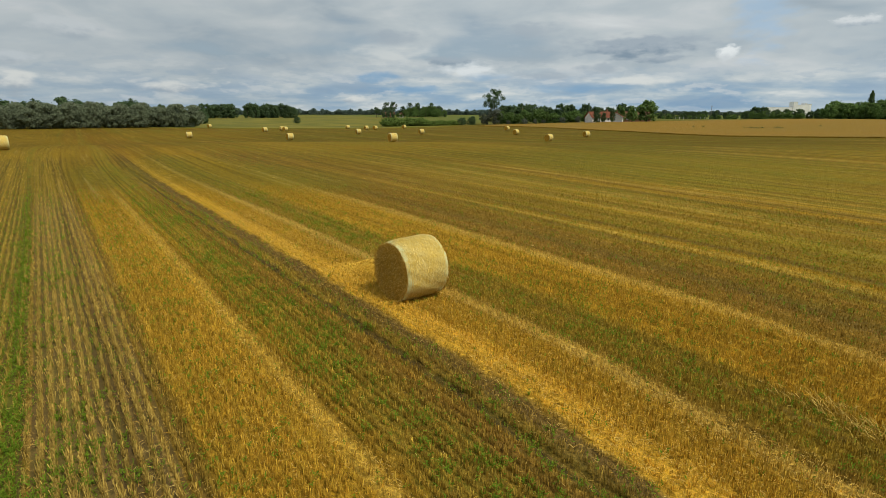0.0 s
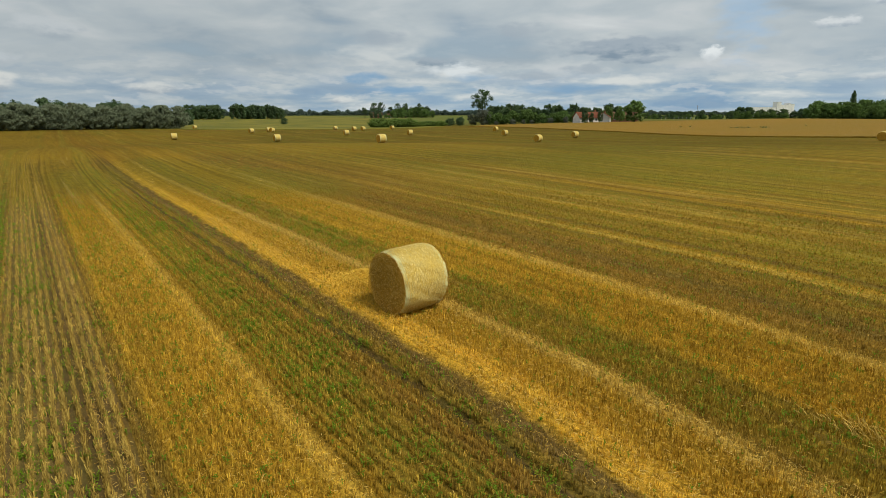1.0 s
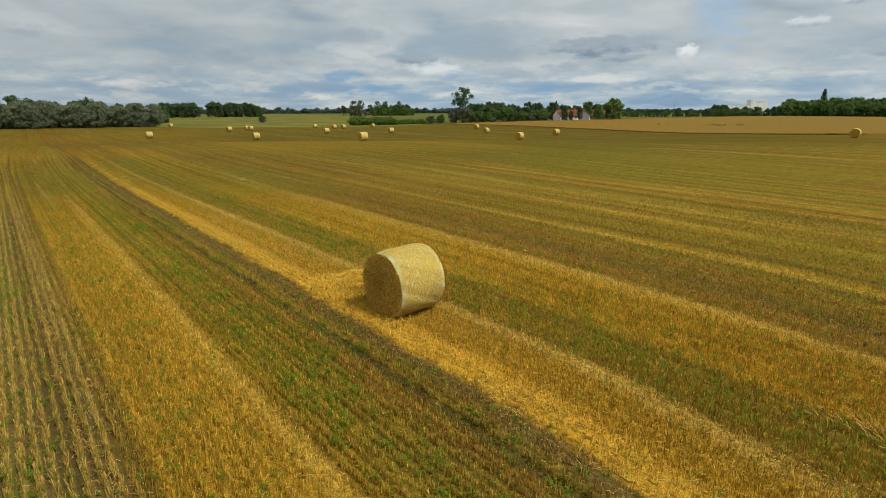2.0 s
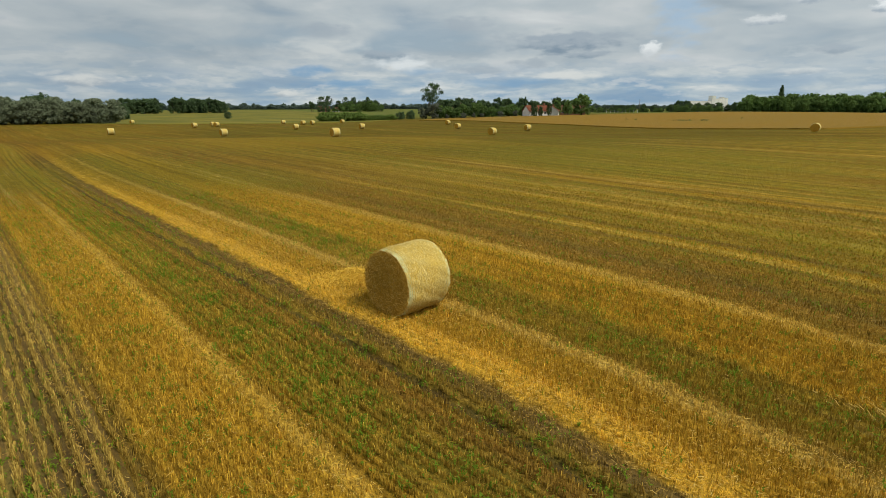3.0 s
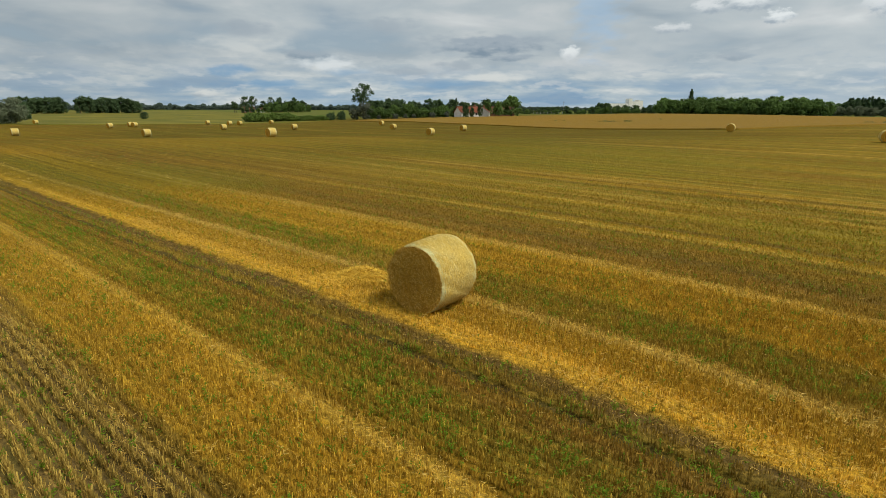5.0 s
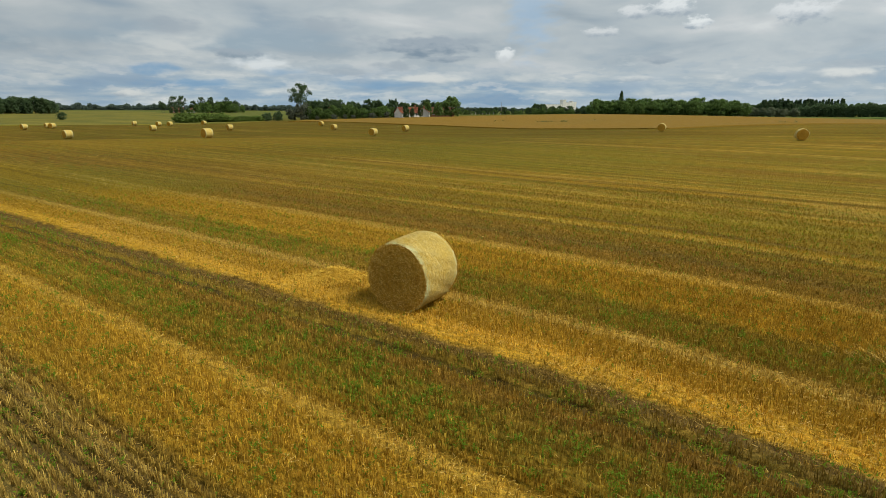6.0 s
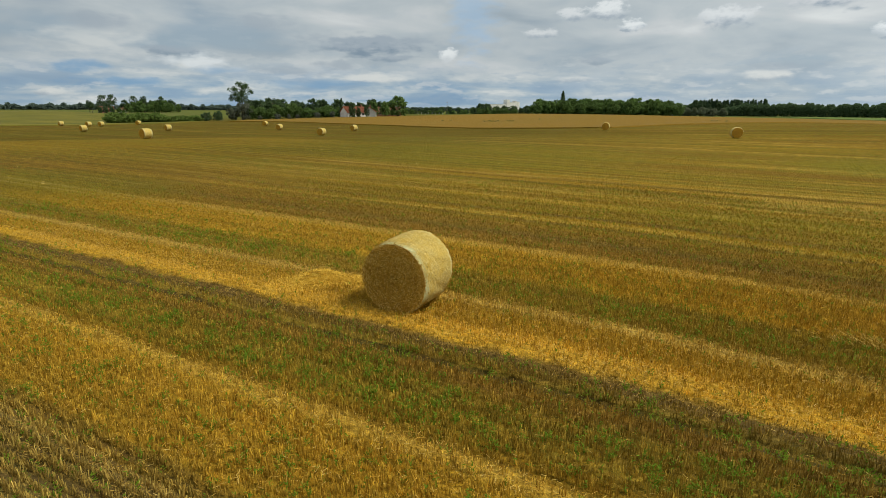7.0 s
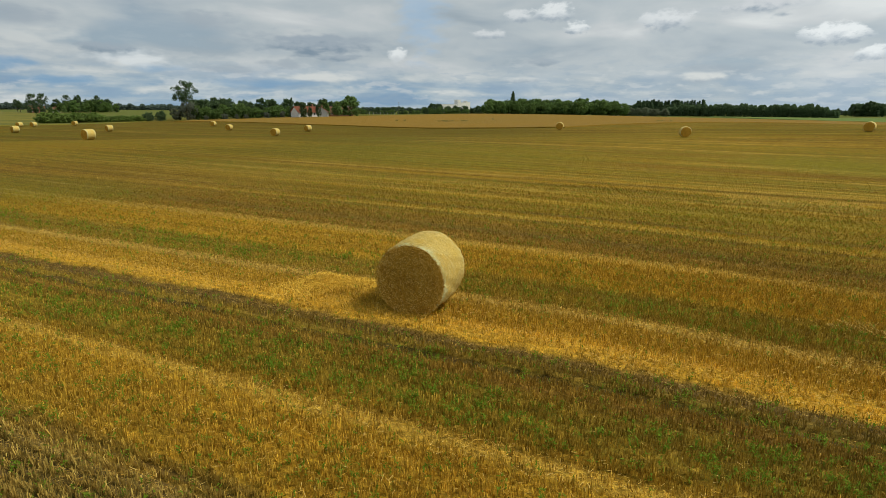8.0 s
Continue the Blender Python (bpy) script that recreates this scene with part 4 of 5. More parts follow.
def row(kind, az0, az1, r0, r1, count, h0, h1, deep=8.0, wide=1.0, group=""):
    """A row of trees between two bearings, seen from the field's corner."""
    for k in range(count):
        f = (k + trees.uniform(0.15, 0.85)) / count
        a, r = radians(az0 + (az1 - az0) * f), r0 + (r1 - r0) * f + trees.uniform(0, deep)
        plant(kind, r * math.sin(a), r * math.cos(a), trees.uniform(h0, h1), trees.uniform(0, 360), wide * trees.uniform(0.85, 1.2), group=group)


row("willow", -9.0, 14.3, 250, 258, 30, 8.5, 11.5, 4, 1.0, "willow belt")
row("willow", -9.0, 13.8, 258, 266, 20, 9.5, 12.0, 6, 1.0, "willow belt")
row("dark", -8.0, 10.0, 285, 290, 13, 11.5, 15.0, 10, 0.9, "trees behind the willows")
row("dark", 9.5, 15.0, 300, 330, 7, 9.5, 12.0, 10, 0.9, "trees behind the willows")
row("dark", 14.6, 17.6, 555, 560, 9, 13.5, 16.0, 14, 1.0, "dark grove")
row("dark", 18.6, 23.3, 570, 580, 14, 13.0, 17.5, 16, 1.0, "dark grove")
plant("bush", 139, 321, 4.6, 30, 1.2)
row("open", 30.9, 33.0, 612, 612, 5, 10.0, 14.5, 10, 0.9, "farm trees")
row("open", 31.6, 37.6, 650, 655, 5, 17.0, 21.0, 10, 1.0, "farm trees")
row("fresh", 34.0, 38.4, 640, 650, 9, 10.0, 16.0, 20, 0.9, "farm trees")
row("dark", 31.9, 33.0, 606, 606, 3, 6.0, 8.0, 4, 0.9, "farm trees")
row("fresh", 33.0, 34.6, 618, 618, 3, 4.5, 6.5, 6, 0.9, "farm trees")
row("dark", 33.8, 38.0, 665, 670, 6, 14.0, 17.0, 10, 0.8, "farm trees")
row("shrub", 32.2, 36.2, 274, 284, 22, 3.6, 5.2, 7, 1.2, "hedge")
row("shrub", 36.0, 39.4, 284, 292, 13, 2.4, 3.4, 6, 1.3, "hedge")
row("bush", 39.6, 41.4, 296, 300, 4, 4.5, 6.5, 6, 0.8)
plant("grey", 208, 220, 11.0, 0, 0.95)
plant("grey", 203.5, 224, 7.5, 80, 0.9)
plant("open", 214, 227.5, 21.5, 40)
row("dark", 43.8, 47.6, 415, 420, 8, 12.5, 14.0, 8, 1.0, "avenue")
row("fresh", 43.8, 52.8, 292, 300, 12, 6.0, 9.0, 10, 1.0, "garden trees")
row("dark", 44.6, 57.6, 312, 320, 16, 8.5, 12.0, 14, 1.0, "garden trees")
row("grey", 44.0, 52.0, 286, 288, 6, 2.5, 4.0, 4, 1.0, "garden trees")
plant("pine", 238, 182, 10.6, 0, 1.1)
plant("dark", 205.5, 152.2, 8.0, 60, 0.62)
plant("dark", 210.5, 147.8, 7.2, 30, 0.5)
plant("dark", 208.2, 150.6, 5.4, 110, 0.6)
plant("fresh", 218, 143, 8.0, 10, 0.8)
plant("fresh", 227.5, 141.5, 10.8, 50, 1.15)
plant("fresh", 222, 152, 8.2, 90, 0.8)
row("dark", 59.2, 66.5, 480, 500, 14, 5.0, 8.0, 20, 1.2, "far hedge")
row("fresh", 59.2, 66.0, 460, 470, 10, 3.0, 5.0, 10, 1.2, "far hedge")
row("dark", 66.0, 72.4, 600, 620, 14, 8.0, 11.5, 30, 1.1, "far hedge")
row("fresh", 66.0, 71.0, 560, 570, 9, 6.0, 9.0, 12, 1.1, "far hedge")
row("dark", 67.0, 67.9, 590, 590, 2, 13.0, 14.5, 8, 1.0, "far hedge")
row("fresh", 72.4, 86.0, 462, 470, 26, 11.0, 14.5, 8, 1.0, "broadleaf wood")
row("fresh", 72.8, 85.6, 476, 482, 22, 13.0, 16.5, 10, 1.0, "broadleaf wood")
plant("poplar", 540, 142, 25.0)
row("willow", 85.6, 90.0, 590, 600, 10, 8.0, 10.5, 8, 1.0, "willow group")
row("pine", 87.4, 93.4, 690, 700, 30, 16.5, 20.5, 14, 1.7, "conifer row")
row("dark", 104.8, 107.0, 880, 890, 9, 17.0, 22.0, 20, 1.0, "far clump")
row("dark", 103.4, 104.8, 900, 900, 3, 9.0, 13.0, 20, 0.8, "far clump")


def far_wood(name, az0, az1, r, h0, h1, mat, seed, count, size=1.0, deep=25.0, label="distant belt of dark green wood on the horizon, haze tinted into its leaves"):
    """A distant belt of wood, past counting: many small tufts on humps."""
    rng = np.random.default_rng(seed)
    a = np.radians(rng.uniform(az0, az1, count))
    arc = a * r
    # single crowns of uneven height along the belt
    mid, top_ = [], []
    c = arc.min() - 5
    while c < arc.max() + 5:
        c += rng.uniform(2.0, 6.0) * max(1.0, r / 700)
        mid.append(c)
        top_.append(h0 + (h1 - h0) * rng.uniform(0, 1) ** 1.3)
    mid, top_ = np.array(mid), np.array(top_)
    half = rng.uniform(3.0, 5.5, len(mid)) * max(1.0, r / 700)
    hump = np.full(count, 0.84 * h0)
    for c, h, w_ in zip(mid, top_, half):
        hump = np.maximum(hump, h * np.sqrt(np.clip(1 - ((arc - c) / w_) ** 2, 0, 1)))
    ends = np.minimum(arc - arc.min(), arc.max() - arc)
    hump = hump * (0.45 + 0.55 * np.clip(ends / 25.0, 0, 1) ** 0.6)
    rr = r + rng.uniform(0, deep, count)
    x, y = rr * np.sin(a), rr * np.cos(a)
    z = land(x, y) + hump * rng.uniform(0, 1, count) ** 0.7
    p = np.stack([x, y, z], 1)
    nrm = rng.normal(0, 1, (count, 3)) + np.stack([-np.sin(a), -np.cos(a), 1.4 + 0 * a], 1)
    v, f = strips(p, np.cross(nrm, rng.normal(0, 1, (count, 3))), nrm, size * rng.uniform(1.5, 3.2, count), size * rng.uniform(1.2, 2.6, count))
    return tagged(mesh_object(name, v, f, mat), label, "wood", kind="stuff")


far_wood("forest", 89.6, 103.7, 650, 11.5, 14.0, LEAF_PINE, 8, 26000, 0.5, 30.0, "dense dark green forest wall behind the fields")
far_wood("forest", 85.8, 94.0, 700, 12.0, 16.0, LEAF_DARK, 9, 9000, 0.6, 20.0, "dense dark green forest behind the conifer row")
# belts on the horizon, in leaves already tinted with haze
far_wood("far_wood", -14, 44, 1050, 5, 11, LEAF_HAZE, 3, 26000)
far_wood("far_wood", 40, 112, 1150, 5, 10, LEAF_HAZE, 4, 30000)

# ---- buildings ----
def gable_house(name, x, y, turn, length, depth, wall_h, roof_h, wall_mat, roof_mat, label, windows=4, base=None):
    top = empty(name, x, y, base, turn)
    part("wall", box(-length / 2, length / 2, -depth / 2, depth / 2, -0.6, wall_h), wall_mat, top)
    bm = bmesh.new()
    e, g = 0.45, depth / 2 + 0.45
    for side in (-1, 1):
        a = [bm.verts.new((sx * (length / 2 + e), side * g, wall_h - 0.2)) for sx in (-1, 1)]
        b = [bm.verts.new((sx * (length / 2 + e), 0, wall_h + roof_h)) for sx in (-1, 1)]
        bm.faces.new((a[0], a[1], b[1], b[0]) if side < 0 else (a[1], a[0], b[0], b[1]))
    bmesh.ops.solidify(bm, geom=bm.faces[:], thickness=0.18)
    part("roof", bm, roof_mat, top)
    for sx in (-1, 1):
        bm = bmesh.new()
        tri = [[bm.verts.new((sx * (length / 2 + off), q, h)) for q, h in ((-depth / 2, wall_h), (depth / 2, wall_h), (0, wall_h + roof_h - 0.15))] for off in (0.0, -0.15)]
        bm.faces.new(tri[0])
        bm.faces.new(tri[1][::-1])
        for k in range(3):
            bm.faces.new((tri[0][k], tri[1][k], tri[1][k - 2], tri[0][k - 2]))
        part("gable", bm, wall_mat, top)
    part("chimney", box(length * 0.18, length * 0.18 + 0.6, -0.3, 0.3, wall_h + roof_h - 0.8, wall_h + roof_h + 0.9, bevel=0.03), BRICK, top)
    for k in range(windows):
        px = -length / 2 + length * (k + 0.5) / windows
        win = part("window", box(px - 0.55, px + 0.55, -depth / 2 - 0.04, -depth / 2 + 0.02, 0.9, min(2.2, wall_h - 0.3), bevel=0.01), WHITE_PAINT, top)
        part("pane", box(px - 0.45, px + 0.45, -depth / 2 - 0.06, -depth / 2 - 0.03, 1.0, min(2.1, wall_h - 0.4)), GLASS, win)
    return tagged(top, label, "house")


def bearing(az, r):
    return r * math.sin(radians(az)), r * math.cos(radians(az))


gable_house("house", *bearing(53.9, 264), -24, 13.0, 6.5, 2.3, 2.5, PLASTER, RED_TILE, "low white farmhouse with a red tiled roof")
gable_house("house", *bearing(55.3, 266), 28, 6.0, 5.5, 2.5, 1.8, PLASTER, RED_TILE, "white farmhouse wing with a steep red roof", 2)
gable_house("barn", *bearing(56.9, 282), -46, 14.0, 7.0, 1.8, 2.8, BRICK, BROWN_TILE, "long low barn with a brown tiled roof", 2)
gable_house("house", *bearing(45.8, 345), -35, 9.0, 8.0, 3.2, 4.2, PLASTER, RED_TILE, "house with an orange tiled roof among garden trees", 2)
gable_house("house", *bearing(51.0, 350), 30, 8.0, 7.0, 4.2, 4.0, PLASTER, RED_TILE, "white gabled house behind garden trees", 2)
gable_house("barn", *bearing(32.5, 632), -30, 12.0, 7.0, 3.0, 3.2, BRICK, BROWN_TILE, "brick farm building among dark trees", 2)
gable_house("house", *bearing(33.7, 646), 20, 7.0, 5.0, 2.6, 2.2, PLASTER, BROWN_TILE, "small white farmhouse beside a barn", 2)


def block(name, az, r, turn, cells, label):
    """A tall plain building: wings as (x0, x1, height)."""
    x, y = bearing(az, r)
    top = empty(name, x, y, None, turn)
    for x0, x1, h in cells:
        wing = part("wing", box(x0, x1, -5, 5, -3, h, bevel=0.1), CREAM, top)
        part("parapet", box(x0 - 0.15, x1 + 0.15, -5.15, 5.15, h, h + 0.5), WHITE_PAINT, wing)
        for k in range(1, int((x1 - x0) // 2.2)):
            part("rib", box(x0 + 2.2 * k - 0.2, x0 + 2.2 * k + 0.2, -5.18, -4.95, -3, h - 0.6), WHITE_PAINT, wing)
    return tagged(top, label, "building")


block("grain_silo", 70.45, 950, -36, [(-52, -14, 12.5), (-13, -7, 20.0), (-7, 4, 16.0), (4, 6.5, 18.0), (6.5, 13, 17.0)], "tall cream concrete silo block above the trees")

pole = empty("utility_pole", *bearing(63.6, 480))
bm = bmesh.new()
limb(bm, (0, 0, -0.5), (0, 0, 10.5), 0.17, 0.11, 8)
part("post", bm, WOOD, pole)
part("crossarm", box(-1.1, 1.1, -0.07, 0.07, 9.6, 9.8), WOOD, pole)
tagged(pole, "grey wooden power pole above the wheat", "pole")
for k in range(9):
    x, y = bearing(60.6 + 0.36 * k, 452)
    p = empty("fence_post", x, y)
    part("post", box(-0.09, 0.09, -0.09, 0.09, -0.3, 1.4, bevel=0.02), WHITE_PAINT, p)
    tagged(p, "white fence post at the far field edge", "fence post", "fence posts")


def van(x, y, turn):
    top = empty("van", x, y, None, turn)
    body = part("body", box(-2.4, 2.4, -0.95, 0.95, 0.4, 2.1, bevel=0.15), WHITE_PAINT, top)
    part("windscreen", box(2.32, 2.42, -0.75, 0.75, 1.25, 1.9), GLASS, body)
    part("side_window", box(1.0, 1.9, -0.97, -0.93, 1.3, 1.85), GLASS, body)
    for wx in (-1.5, 1.5):
        for wy in (-0.85, 0.85):
            bm = bmesh.new()
            r = bmesh.ops.create_cone(bm, cap_ends=True, segments=16, radius1=0.36, radius2=0.36, depth=0.24)
            bmesh.ops.transform(bm, matrix=pose(wx, wy, 0.36, 90, 0, 0), verts=r["verts"])
            part("wheel", bm, GLASS, top, "dark rubber wheel")
    return tagged(top, "small white van parked by the far trees", "van")


van(*bearing(85.3, 480), 100)
# dark weeds that stand out of the wheat
rng = np.random.default_rng(70)
weed_v, weed_f = [], []
for az_, r_ in ((66.5, 196), (66.9, 195), (67.1, 197), (67.35, 196), (67.6, 195), (67.9, 196), (68.9, 196), (69.1, 197), (69.3, 196), (72.2, 214), (62.3, 205), (63.1, 206), (88.0, 190), (88.4, 191), (89.2, 190)):
    x, y = bearing(az_, r_)
    m_ = 22
    p = np.stack([rng.normal(x, 0.25, m_), rng.normal(y, 0.25, m_), float(land(x, y)) + rng.uniform(0.2, 0.7, m_)], 1)
    v, f = strips(p, rng.normal(0, 1, (m_, 3)), rng.normal(0, 1, (m_, 3)), rng.uniform(0.12, 0.3, m_), rng.uniform(0.06, 0.14, m_))
    weed_f.append(f + 4 * m_ * len(weed_v))
    weed_v.append(v)
tagged(mesh_object("wheat_weeds", np.concatenate(weed_v), np.concatenate(weed_f), LEAF_DARK), "dark weed tufts standing out of the ripe wheat", "weeds", kind="stuff")

# ---- stubble, loose straw and weeds ----
def blades(name, x, y, height, width, lean, mat, label, rng, each=4, near=0.012):
    """Cut stalks: slim tapering quads, a few to a tuft."""
    q = len(x)
    tilt = np.repeat(rng.normal(0, lean, (q, 2)), each, 0) + rng.normal(0, lean * 0.7, (q * each, 2))
    x, y = np.repeat(x, each) + rng.normal(0, near, q * each), np.repeat(y, each) + rng.normal(0, near * 1.6, q * each)
    height, width = np.repeat(height, each) * rng.uniform(0.6, 1.15, q * each), np.repeat(width, each)
    m_ = len(x)
    z = ground_z(x, y) - 0.01
    t = rng.uniform(0, 2 * np.pi, m_)
    tip = np.concatenate([tilt, np.ones((m_, 1))], 1) * height[:, None]
    s = np.stack([np.cos(t), np.sin(t), 0 * t], 1) * width[:, None] * 0.75
    p = np.stack([x, y, z], 1)
    # half of the stalks taper upwards, half are broad at the cut
    up = (rng.uniform(0, 1, m_) < 0.5)[:, None]
    v = np.stack([np.where(up, p - s, p + tip + s), np.where(up, p + s, p + tip - s), np.where(up, p + tip, p)], 1)
    v = v.reshape(-1, 3)
    ob = mesh_object(name, v, np.arange(3 * m_).reshape(-1, 3), mat)
    return tagged(ob, label, "stubble", kind="stuff")


def in_view(x, y):
    """Keeps what lies ahead of the flight path, clear of the bale."""
    ok = (np.degrees(np.arctan2(x + 2.6, y + 1.0)) > -9) & (np.degrees(np.arctan2(x + 2.6, y - 5.0)) < 118)
    dx, dy = x - BALE_X, y - BALE_Y
    under = (np.abs(dx) < WID / 2 - 0.02) & (np.abs(dy) < 0.3)
    return ok & ~under


def thickness(r):
    """Tufts to the square metre, fewer with distance from the flight path."""
    return 560.0 * (11.0 / np.maximum(r, 11.0)) ** 1.75 * np.clip((75 - r) / 50, 0, 1)


def drilled(r0, r1, most, seed):
    """Stalks along drilled lines in a ring r0..r1 round the flight path."""
    rng = np.random.default_rng(seed)
    lanes = np.arange(-83, int(r1 / ROW) + 10) * ROW
    step = 1.0 / (most * ROW)
    ys = np.arange(-r1, r1 + 8, step)
    X, Y = [], []
    for u in lanes:
        y = ys + rng.uniform(-0.5, 0.5, len(ys)) * step
        x = u + slant(u) * (y - 10) + turn_in(u, y) + rng.normal(0, 0.014 if u < 1.9 else 0.042 if u < 4 else 0.024, len(y)) + 0.010 * np.sin(y * rng.uniform(0.6, 1.4) + rng.uniform(0, 6)) + 0.008 * np.sin(y * rng.uniform(2.5, 4.5) + rng.uniform(0, 6))
        d = np.hypot(x + 0.6, y - 3.5)
        worn = 0.45 + 0.55 * np.sin(y * rng.uniform(0.7, 1.6) + rng.uniform(0, 6)) * np.sin(y * rng.uniform(1.9, 3.1) + rng.uniform(0, 6))
        keep = (d > r0) & (d <= r1) & in_view(x, y) & (rng.uniform(0, 1, len(y)) < 0.6 + 0.6 * worn) & (rng.uniform(0, most, len(y)) < thickness(d))
        X.append(x[keep])
        Y.append(y[keep])
    x, y = np.concatenate(X), np.concatenate(Y)
    u = swath(x, y)
    # thin where wheels ran and where loose straw covers it
    dens = np.interp(u, [-0.3, -0.15, 0.15, 0.35, 1.2, 1.3, 1.42, 1.66, 1.76, 2.0, 2.15, 3.4, 3.65, 3.9, 4.1, 5.80, 5.84, 6.03, 6.07, 6.35, 6.5, 6.75, 6.9, 7.4, 7.6, 8.5, 8.7, 8.9, 9.1, 9.95, 10.02, 10.1],
                     [1, 0.12, 0.15, 1, 1, 0.25, 1, 1, 0.55, 0.8, 1, 1, 0.5, 0.5, 1, 1, 0.14, 0.14, 1, 0.9, 0.45, 0.45, 0.55, 0.6, 1, 0.9, 0.5, 0.6, 1, 1, 0.3, 1])
    keep = rng.uniform(0, 1, len(x)) < dens
    x, y, u = x[keep], y[keep], u[keep]
    r = np.hypot(x + 0.6, y - 3.5)
    h = rng.uniform(0.07, 0.145, len(x)) * np.interp(u, [1.7, 2.1, 6.2, 6.6, 7.4], [1.22, 1.0, 1.0, 0.65, 1.0]) * np.interp(r, [9, 20, 60], [1, 0.62, 0.35])
    w_ = rng.uniform(0.006, 0.0105, len(x)) * (np.maximum(r, 11) / 11) ** 0.5
    return x, y, h, w_, rng


STUBBLE_WORDS = "golden cut stubble stalks in drilled rows"
for r0, r1, most, each, seed in ((-1.0, 14.0, 560, 4, 21), (14.0, 30.0, 380, 3, 22), (30.0, 75.0, 105, 2, 23)):
    x, y, h, wd, rng = drilled(r0, r1, most, seed)
    blades("stubble", x, y, h, wd, 0.10, STUBBLE, STUBBLE_WORDS, rng, each, 0.012 if r0 < 20 else 0.02)


def scatter(count, seed, x0, x1, y0, y1, weight, power=1.0):
    rng = np.random.default_rng(seed)
    x, y = rng.uniform(x0, x1, count), rng.uniform(y0, y1, count)
    keep = (rng.uniform(0, 1, count) < weight(x, y)) & in_view(x, y)
    return x[keep], y[keep], rng


def straw_cover(x, y):
    """How thick the loose straw lies."""
    u = swath(x, y) + 0.07 * np.sin(y * 2.1) + 0.05 * np.sin(y * 5.3 + 1) 
    c = np.interp(u, [0.0, 0.12, 0.25, 1.3, 1.45, 1.65, 1.75, 2.1, 3.5, 3.68, 3.86, 4.0, 6.3, 6.5, 6.78, 6.9, 7.4, 7.65, 8.45, 8.62, 8.88, 9.05, 13.2, 13.38, 13.6, 13.75],
                  [0.04, 0.5, 0.05, 0.05, 0.5, 0.5, 0.06, 0.22, 0.26, 0.45, 0.45, 0.06, 0.05, 0.15, 0.2, 1.0, 1.0, 0.5, 0.45, 0.95, 0.95, 0.06, 0.08, 0.8, 0.8, 0.06])
    near = np.exp(-(((x - 8.4) / 1.1) ** 2 + ((y - 12.9) / 1.5) ** 2)) + 0.5 * np.exp(-(((x - 8.2) / 1.3) ** 2 + ((y - 10.4) / 1.2) ** 2))
    return np.clip(c + near, 0, 1)


def lying(name, x, y, rng, lift, lmin, lmax, wmin, wmax, mat, label, flat=0.25):
    m_ = len(x)
    t = rng.uniform(0, 2 * np.pi, m_)
    p = np.stack([x, y, ground_z(x, y) + rng.uniform(0.0, 1.0, m_) * lift], 1)
    d = np.stack([np.cos(t), np.sin(t), rng.normal(0, flat, m_)], 1)
    nrm = np.stack([rng.normal(0, 0.5, m_), rng.normal(0, 0.5, m_), np.ones(m_)], 1)
    v, f = strips(p, d, nrm, rng.uniform(lmin, lmax, m_), rng.uniform(wmin, wmax, m_))
    return tagged(mesh_object(name, v, f, mat), label, "straw", kind="stuff")


x, y, rng = scatter(420000, 31, -3, 17, -2, 24, straw_cover)
lying("loose_straw", x, y, rng, 0.09, 0.04, 0.11, 0.004, 0.007, LOOSE, "loose pale straw left in swaths on the stubble")
x, y, rng = scatter(60000, 32, 6, 40, -12, 50, lambda x, y: 0.6 * straw_cover(x, y) * (np.hypot(x, y) > 18))
lying("loose_straw", x, y, rng, 0.08, 0.10, 0.25, 0.008, 0.016, LOOSE, "loose pale straw left in swaths on the stubble")

# the low heap of straw that the baler dropped beside the bale
def heap_h(x, y):
    return 0.23 * np.exp(-(((x - 8.35) / 0.34) ** 2 + ((y - 13.3) / 0.42) ** 2)) + 0.10 * np.exp(-(((x - 8.6) / 0.3) ** 2 + ((y - 12.3) / 0.7) ** 2)) + 0.07 * np.exp(-(((x - 7.7) / 0.5) ** 2 + ((y - 13.6) / 0.8) ** 2))


HEAP = fibre_material("heap_straw", (0.52, 0.31, 0.028), (0.68, 0.43, 0.045), (0.80, 0.57, 0.10))
hx, hy = np.linspace(6.4, 9.9, 60), np.linspace(10.6, 16.0, 90)
HX, HY = np.meshgrid(hx, hy, indexing="ij")
rng = np.random.default_rng(40)
hz = heap_h(HX, HY)
mesh = np.stack([HX, HY, ground_z(HX, HY) - 0.03 + hz + np.where(hz > 0.02, rng.normal(0, 0.012, hz.shape), 0)], -1).reshape(-1, 3)
straw_heap = tagged(mesh_object("straw_heap", mesh, grid_faces(60, 90), HEAP), "low heap of bright loose straw beside the bale", "straw heap", kind="stuff")
m_ = 9000
x, y = rng.normal(8.3, 0.55, m_), rng.normal(13.0, 0.75, m_)
hh = heap_h(x, y)
k = hh > 0.03
x, y, hh = x[k], y[k], hh[k]
t = rng.uniform(0, 6.283, len(x))
p = np.stack([x, y, ground_z(x, y) + hh - 0.01 + rng.uniform(0, 0.05, len(x))], 1)
v, f = strips(p, np.stack([np.cos(t), np.sin(t), rng.normal(0, 0.4, len(x))], 1), rng.normal(0, 0.6, (len(x), 3)) + (0, 0, 1), rng.uniform(0.05, 0.15, len(x)), rng.uniform(0.005, 0.010, len(x)))
tagged(mesh_object("heap_straw", v, f, HEAP, straw_heap), "loose straws lying on the heap", kind="stuff")


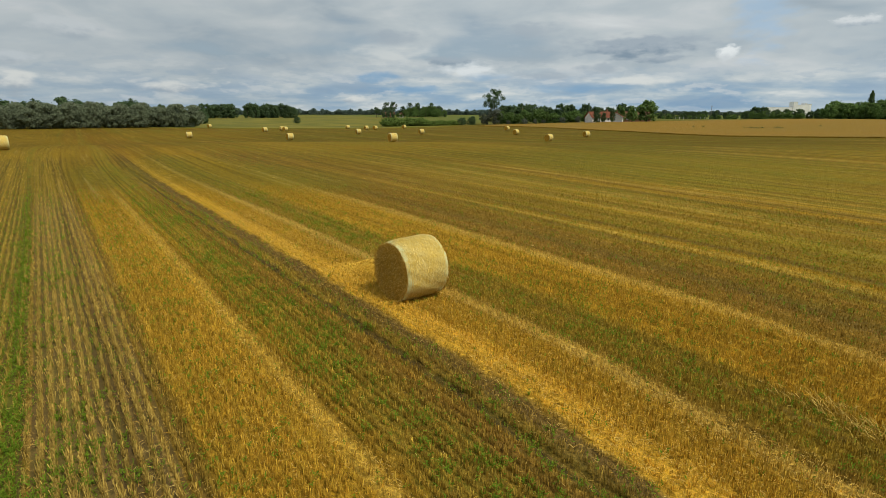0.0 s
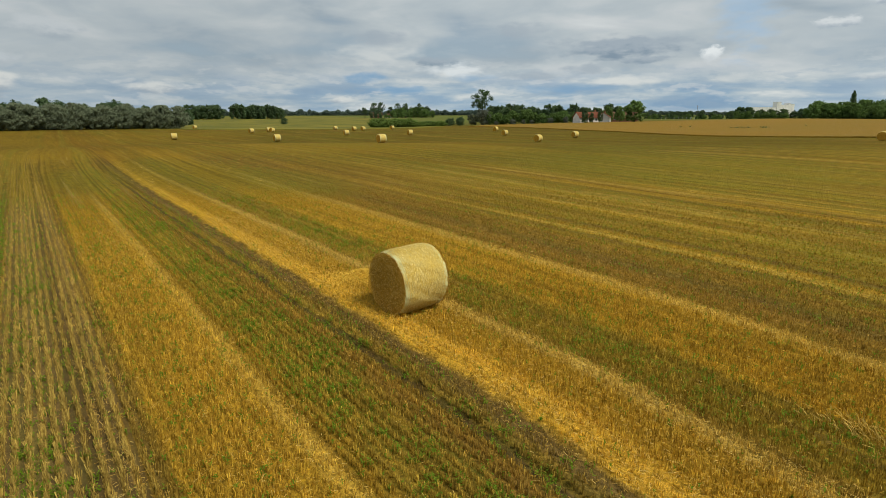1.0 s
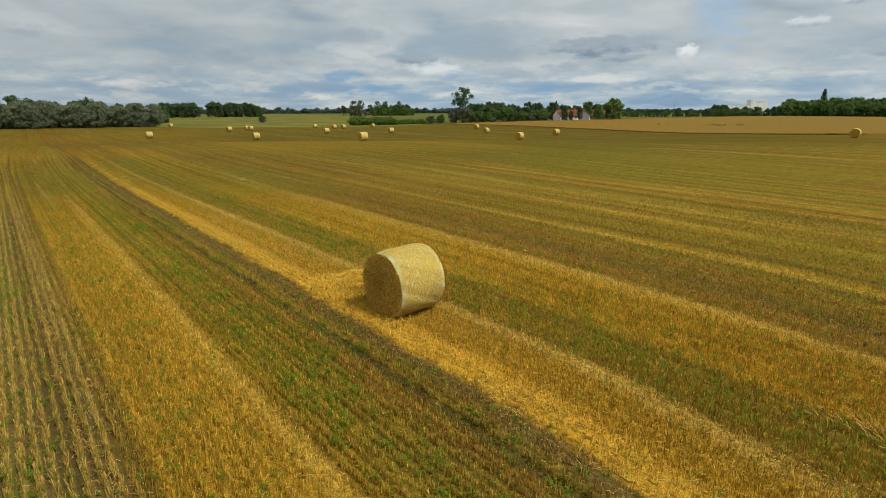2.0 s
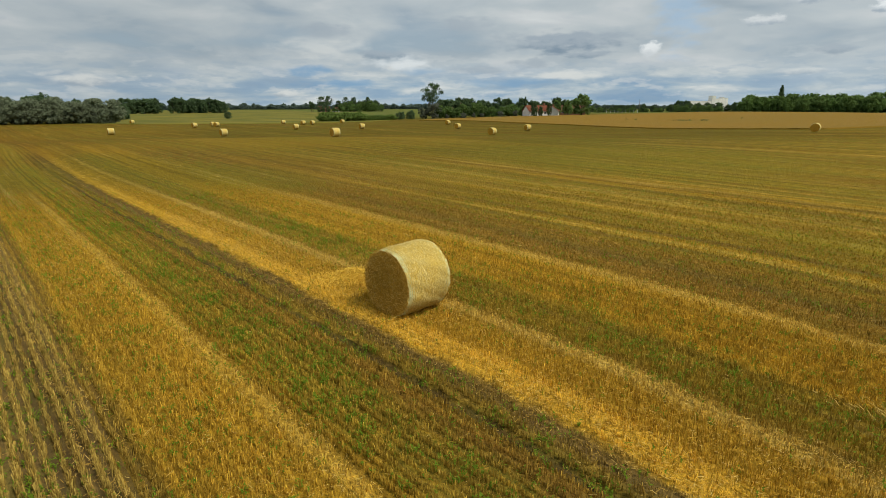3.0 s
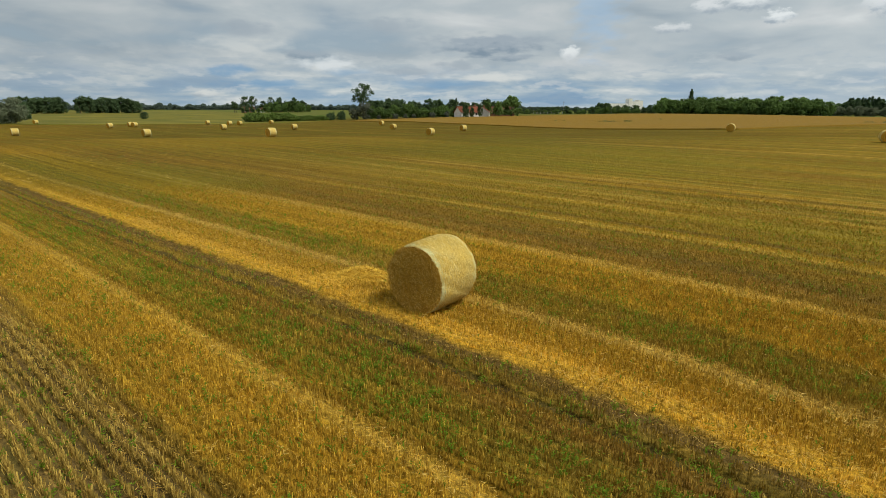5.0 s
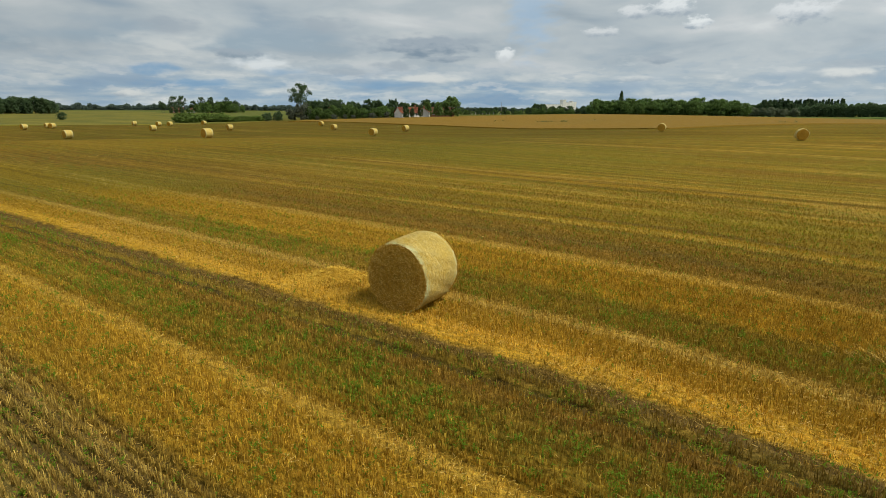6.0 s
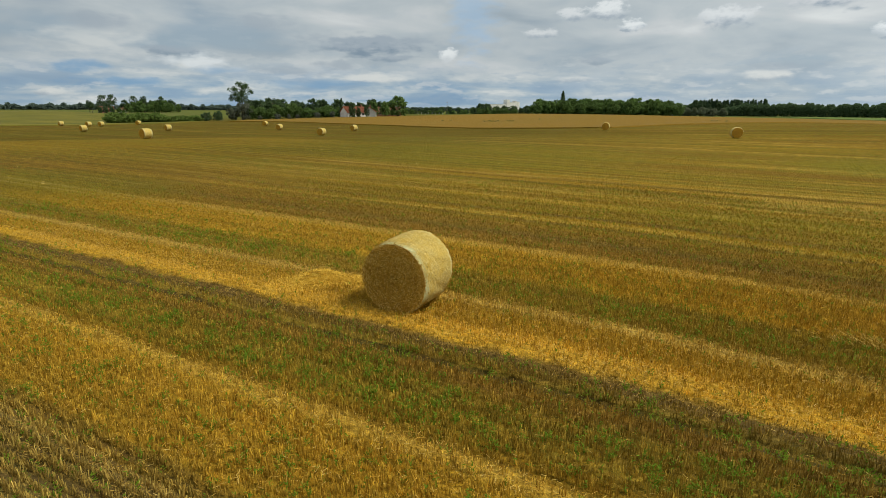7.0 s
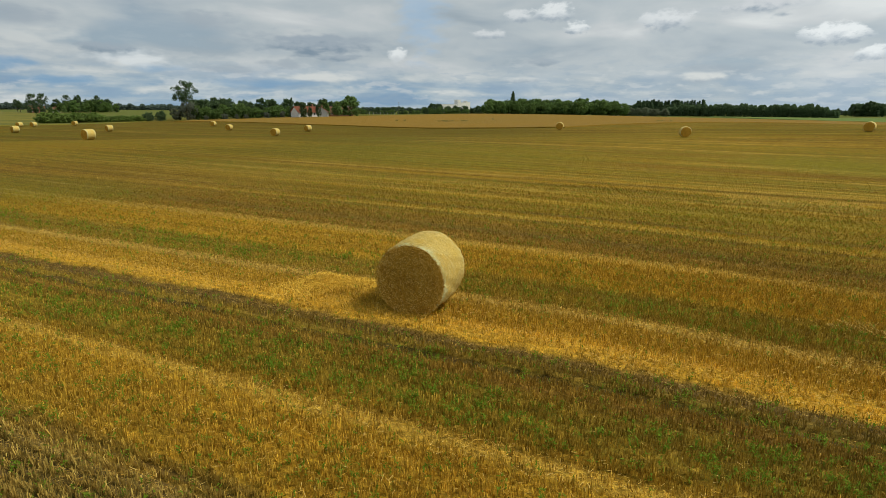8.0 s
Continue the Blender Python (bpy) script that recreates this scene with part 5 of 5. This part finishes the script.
# green weeds between the stalks
def lattice(x, y, cell, seed):
    """Smooth random values between 0 and 1 on a square lattice."""
    table = np.random.default_rng(seed).uniform(0, 1, (256, 256))
    gx, gy = x / cell + 80, y / cell + 80
    ix, iy = np.floor(gx).astype(int), np.floor(gy).astype(int)
    fx, fy = gx - ix, gy - iy
    fx, fy = fx * fx * (3 - 2 * fx), fy * fy * (3 - 2 * fy)
    t = lambda i, j: table[(ix + i) % 256, (iy + j) % 256]
    return (t(0, 0) * (1 - fx) + t(1, 0) * fx) * (1 - fy) + (t(0, 1) * (1 - fx) + t(1, 1) * fx) * fy


def patches(x, y):
    """Where weeds stand: single clumps a hand to an arm across, in loose drifts."""
    v = 0.6 * lattice(x, y, 0.17, 1) + 0.25 * lattice(x, y * 0.6, 0.5, 2) + 0.15 * lattice(x, y * 0.5, 1.7, 3)
    return np.clip((v - 0.47) * 4.5, 0.07, 1)


rng = np.random.default_rng(50)
m_ = 700000
x, y = rng.uniform(-3, 30, m_), rng.uniform(-3, 40, m_)
near_rows = np.where(lane(x, y) < 1.9, np.interp(y, [8, 11, 20], [1.0, 0.75, 0.6]), np.interp(y, [6, 11], [0.75, 0.8]))
k = (rng.uniform(0, 1, m_) < np.clip((36 - np.hypot(x, y)) / 20, 0, 1) * near_rows * weediness(swath(x, y)) * np.maximum(patches(x, y), 0.8 * np.exp(-((lane(x, y) + 0.02) / 0.12) ** 2))) & in_view(x, y)
x, y = x[k], y[k]
n_leaf = 7
cx_, cy_ = np.repeat(x, n_leaf), np.repeat(y, n_leaf)
q = len(cx_)
spread = np.repeat(rng.uniform(0.01, 0.07, len(x)), n_leaf)
t = rng.uniform(0, 6.283, q)
px, py = cx_ + np.cos(t) * spread * rng.uniform(0.2, 1, q), cy_ + np.sin(t) * spread * rng.uniform(0.2, 1, q)
p = np.stack([px, py, ground_z(px, py) + rng.uniform(0.02, 0.13, q)], 1)
d = np.stack([np.cos(t), np.sin(t), rng.uniform(0.0, 1.6, q)], 1)
v, f = leaf_tips(p, d, rng.normal(0, 0.5, (q, 3)) + (0, 0, 1), rng.uniform(0.03, 0.075, q), rng.uniform(0.011, 0.024, q))
tagged(mesh_object("weeds", v, f, WEED), "small green weeds growing between the stubble rows", "weeds", kind="stuff")

# tufts of long bent stalks that the cutter missed
LODGED = fibre_material("lodged_stalk", (0.38, 0.25, 0.04), (0.50, 0.335, 0.065), (0.66, 0.47, 0.12))
rng = np.random.default_rng(60)
for bx, by, count in ((10.2, 2.6, 60), (10.3, 2.2, 75), (10.0, 1.6, 80)):
    x, y = rng.normal(bx, 0.13, count), rng.normal(by, 0.24, count)
    ln = rng.uniform(0.10, 0.20, count)
    d = np.stack([rng.normal(0.1, 0.35, count), rng.normal(0.55, 0.35, count), rng.uniform(0.6, 1.2, count)], 1)
    d /= np.linalg.norm(d, axis=1, keepdims=True)
    foot = np.stack([x, y, ground_z(x, y)], 1)
    # each stalk bends over halfway up
    droop = d * (1.0, 1.0, 0.25)
    droop /= np.linalg.norm(droop, axis=1, keepdims=True)
    side, wide_ = rng.normal(0, 1, (count, 3)), rng.uniform(0.007, 0.011, count)
    v1, f1 = strips(foot + d * ln[:, None] / 2, d, side, ln, wide_)
    v2, f2 = strips(foot + d * ln[:, None] + droop * ln[:, None] * 0.35, droop, side, ln * 0.7, wide_)
    tagged(mesh_object("lodged_straw", np.concatenate([v1, v2]), np.concatenate([f1, f2 + len(v1)]), LODGED), "tuft of long bent straw left uncut", "straw", kind="stuff")
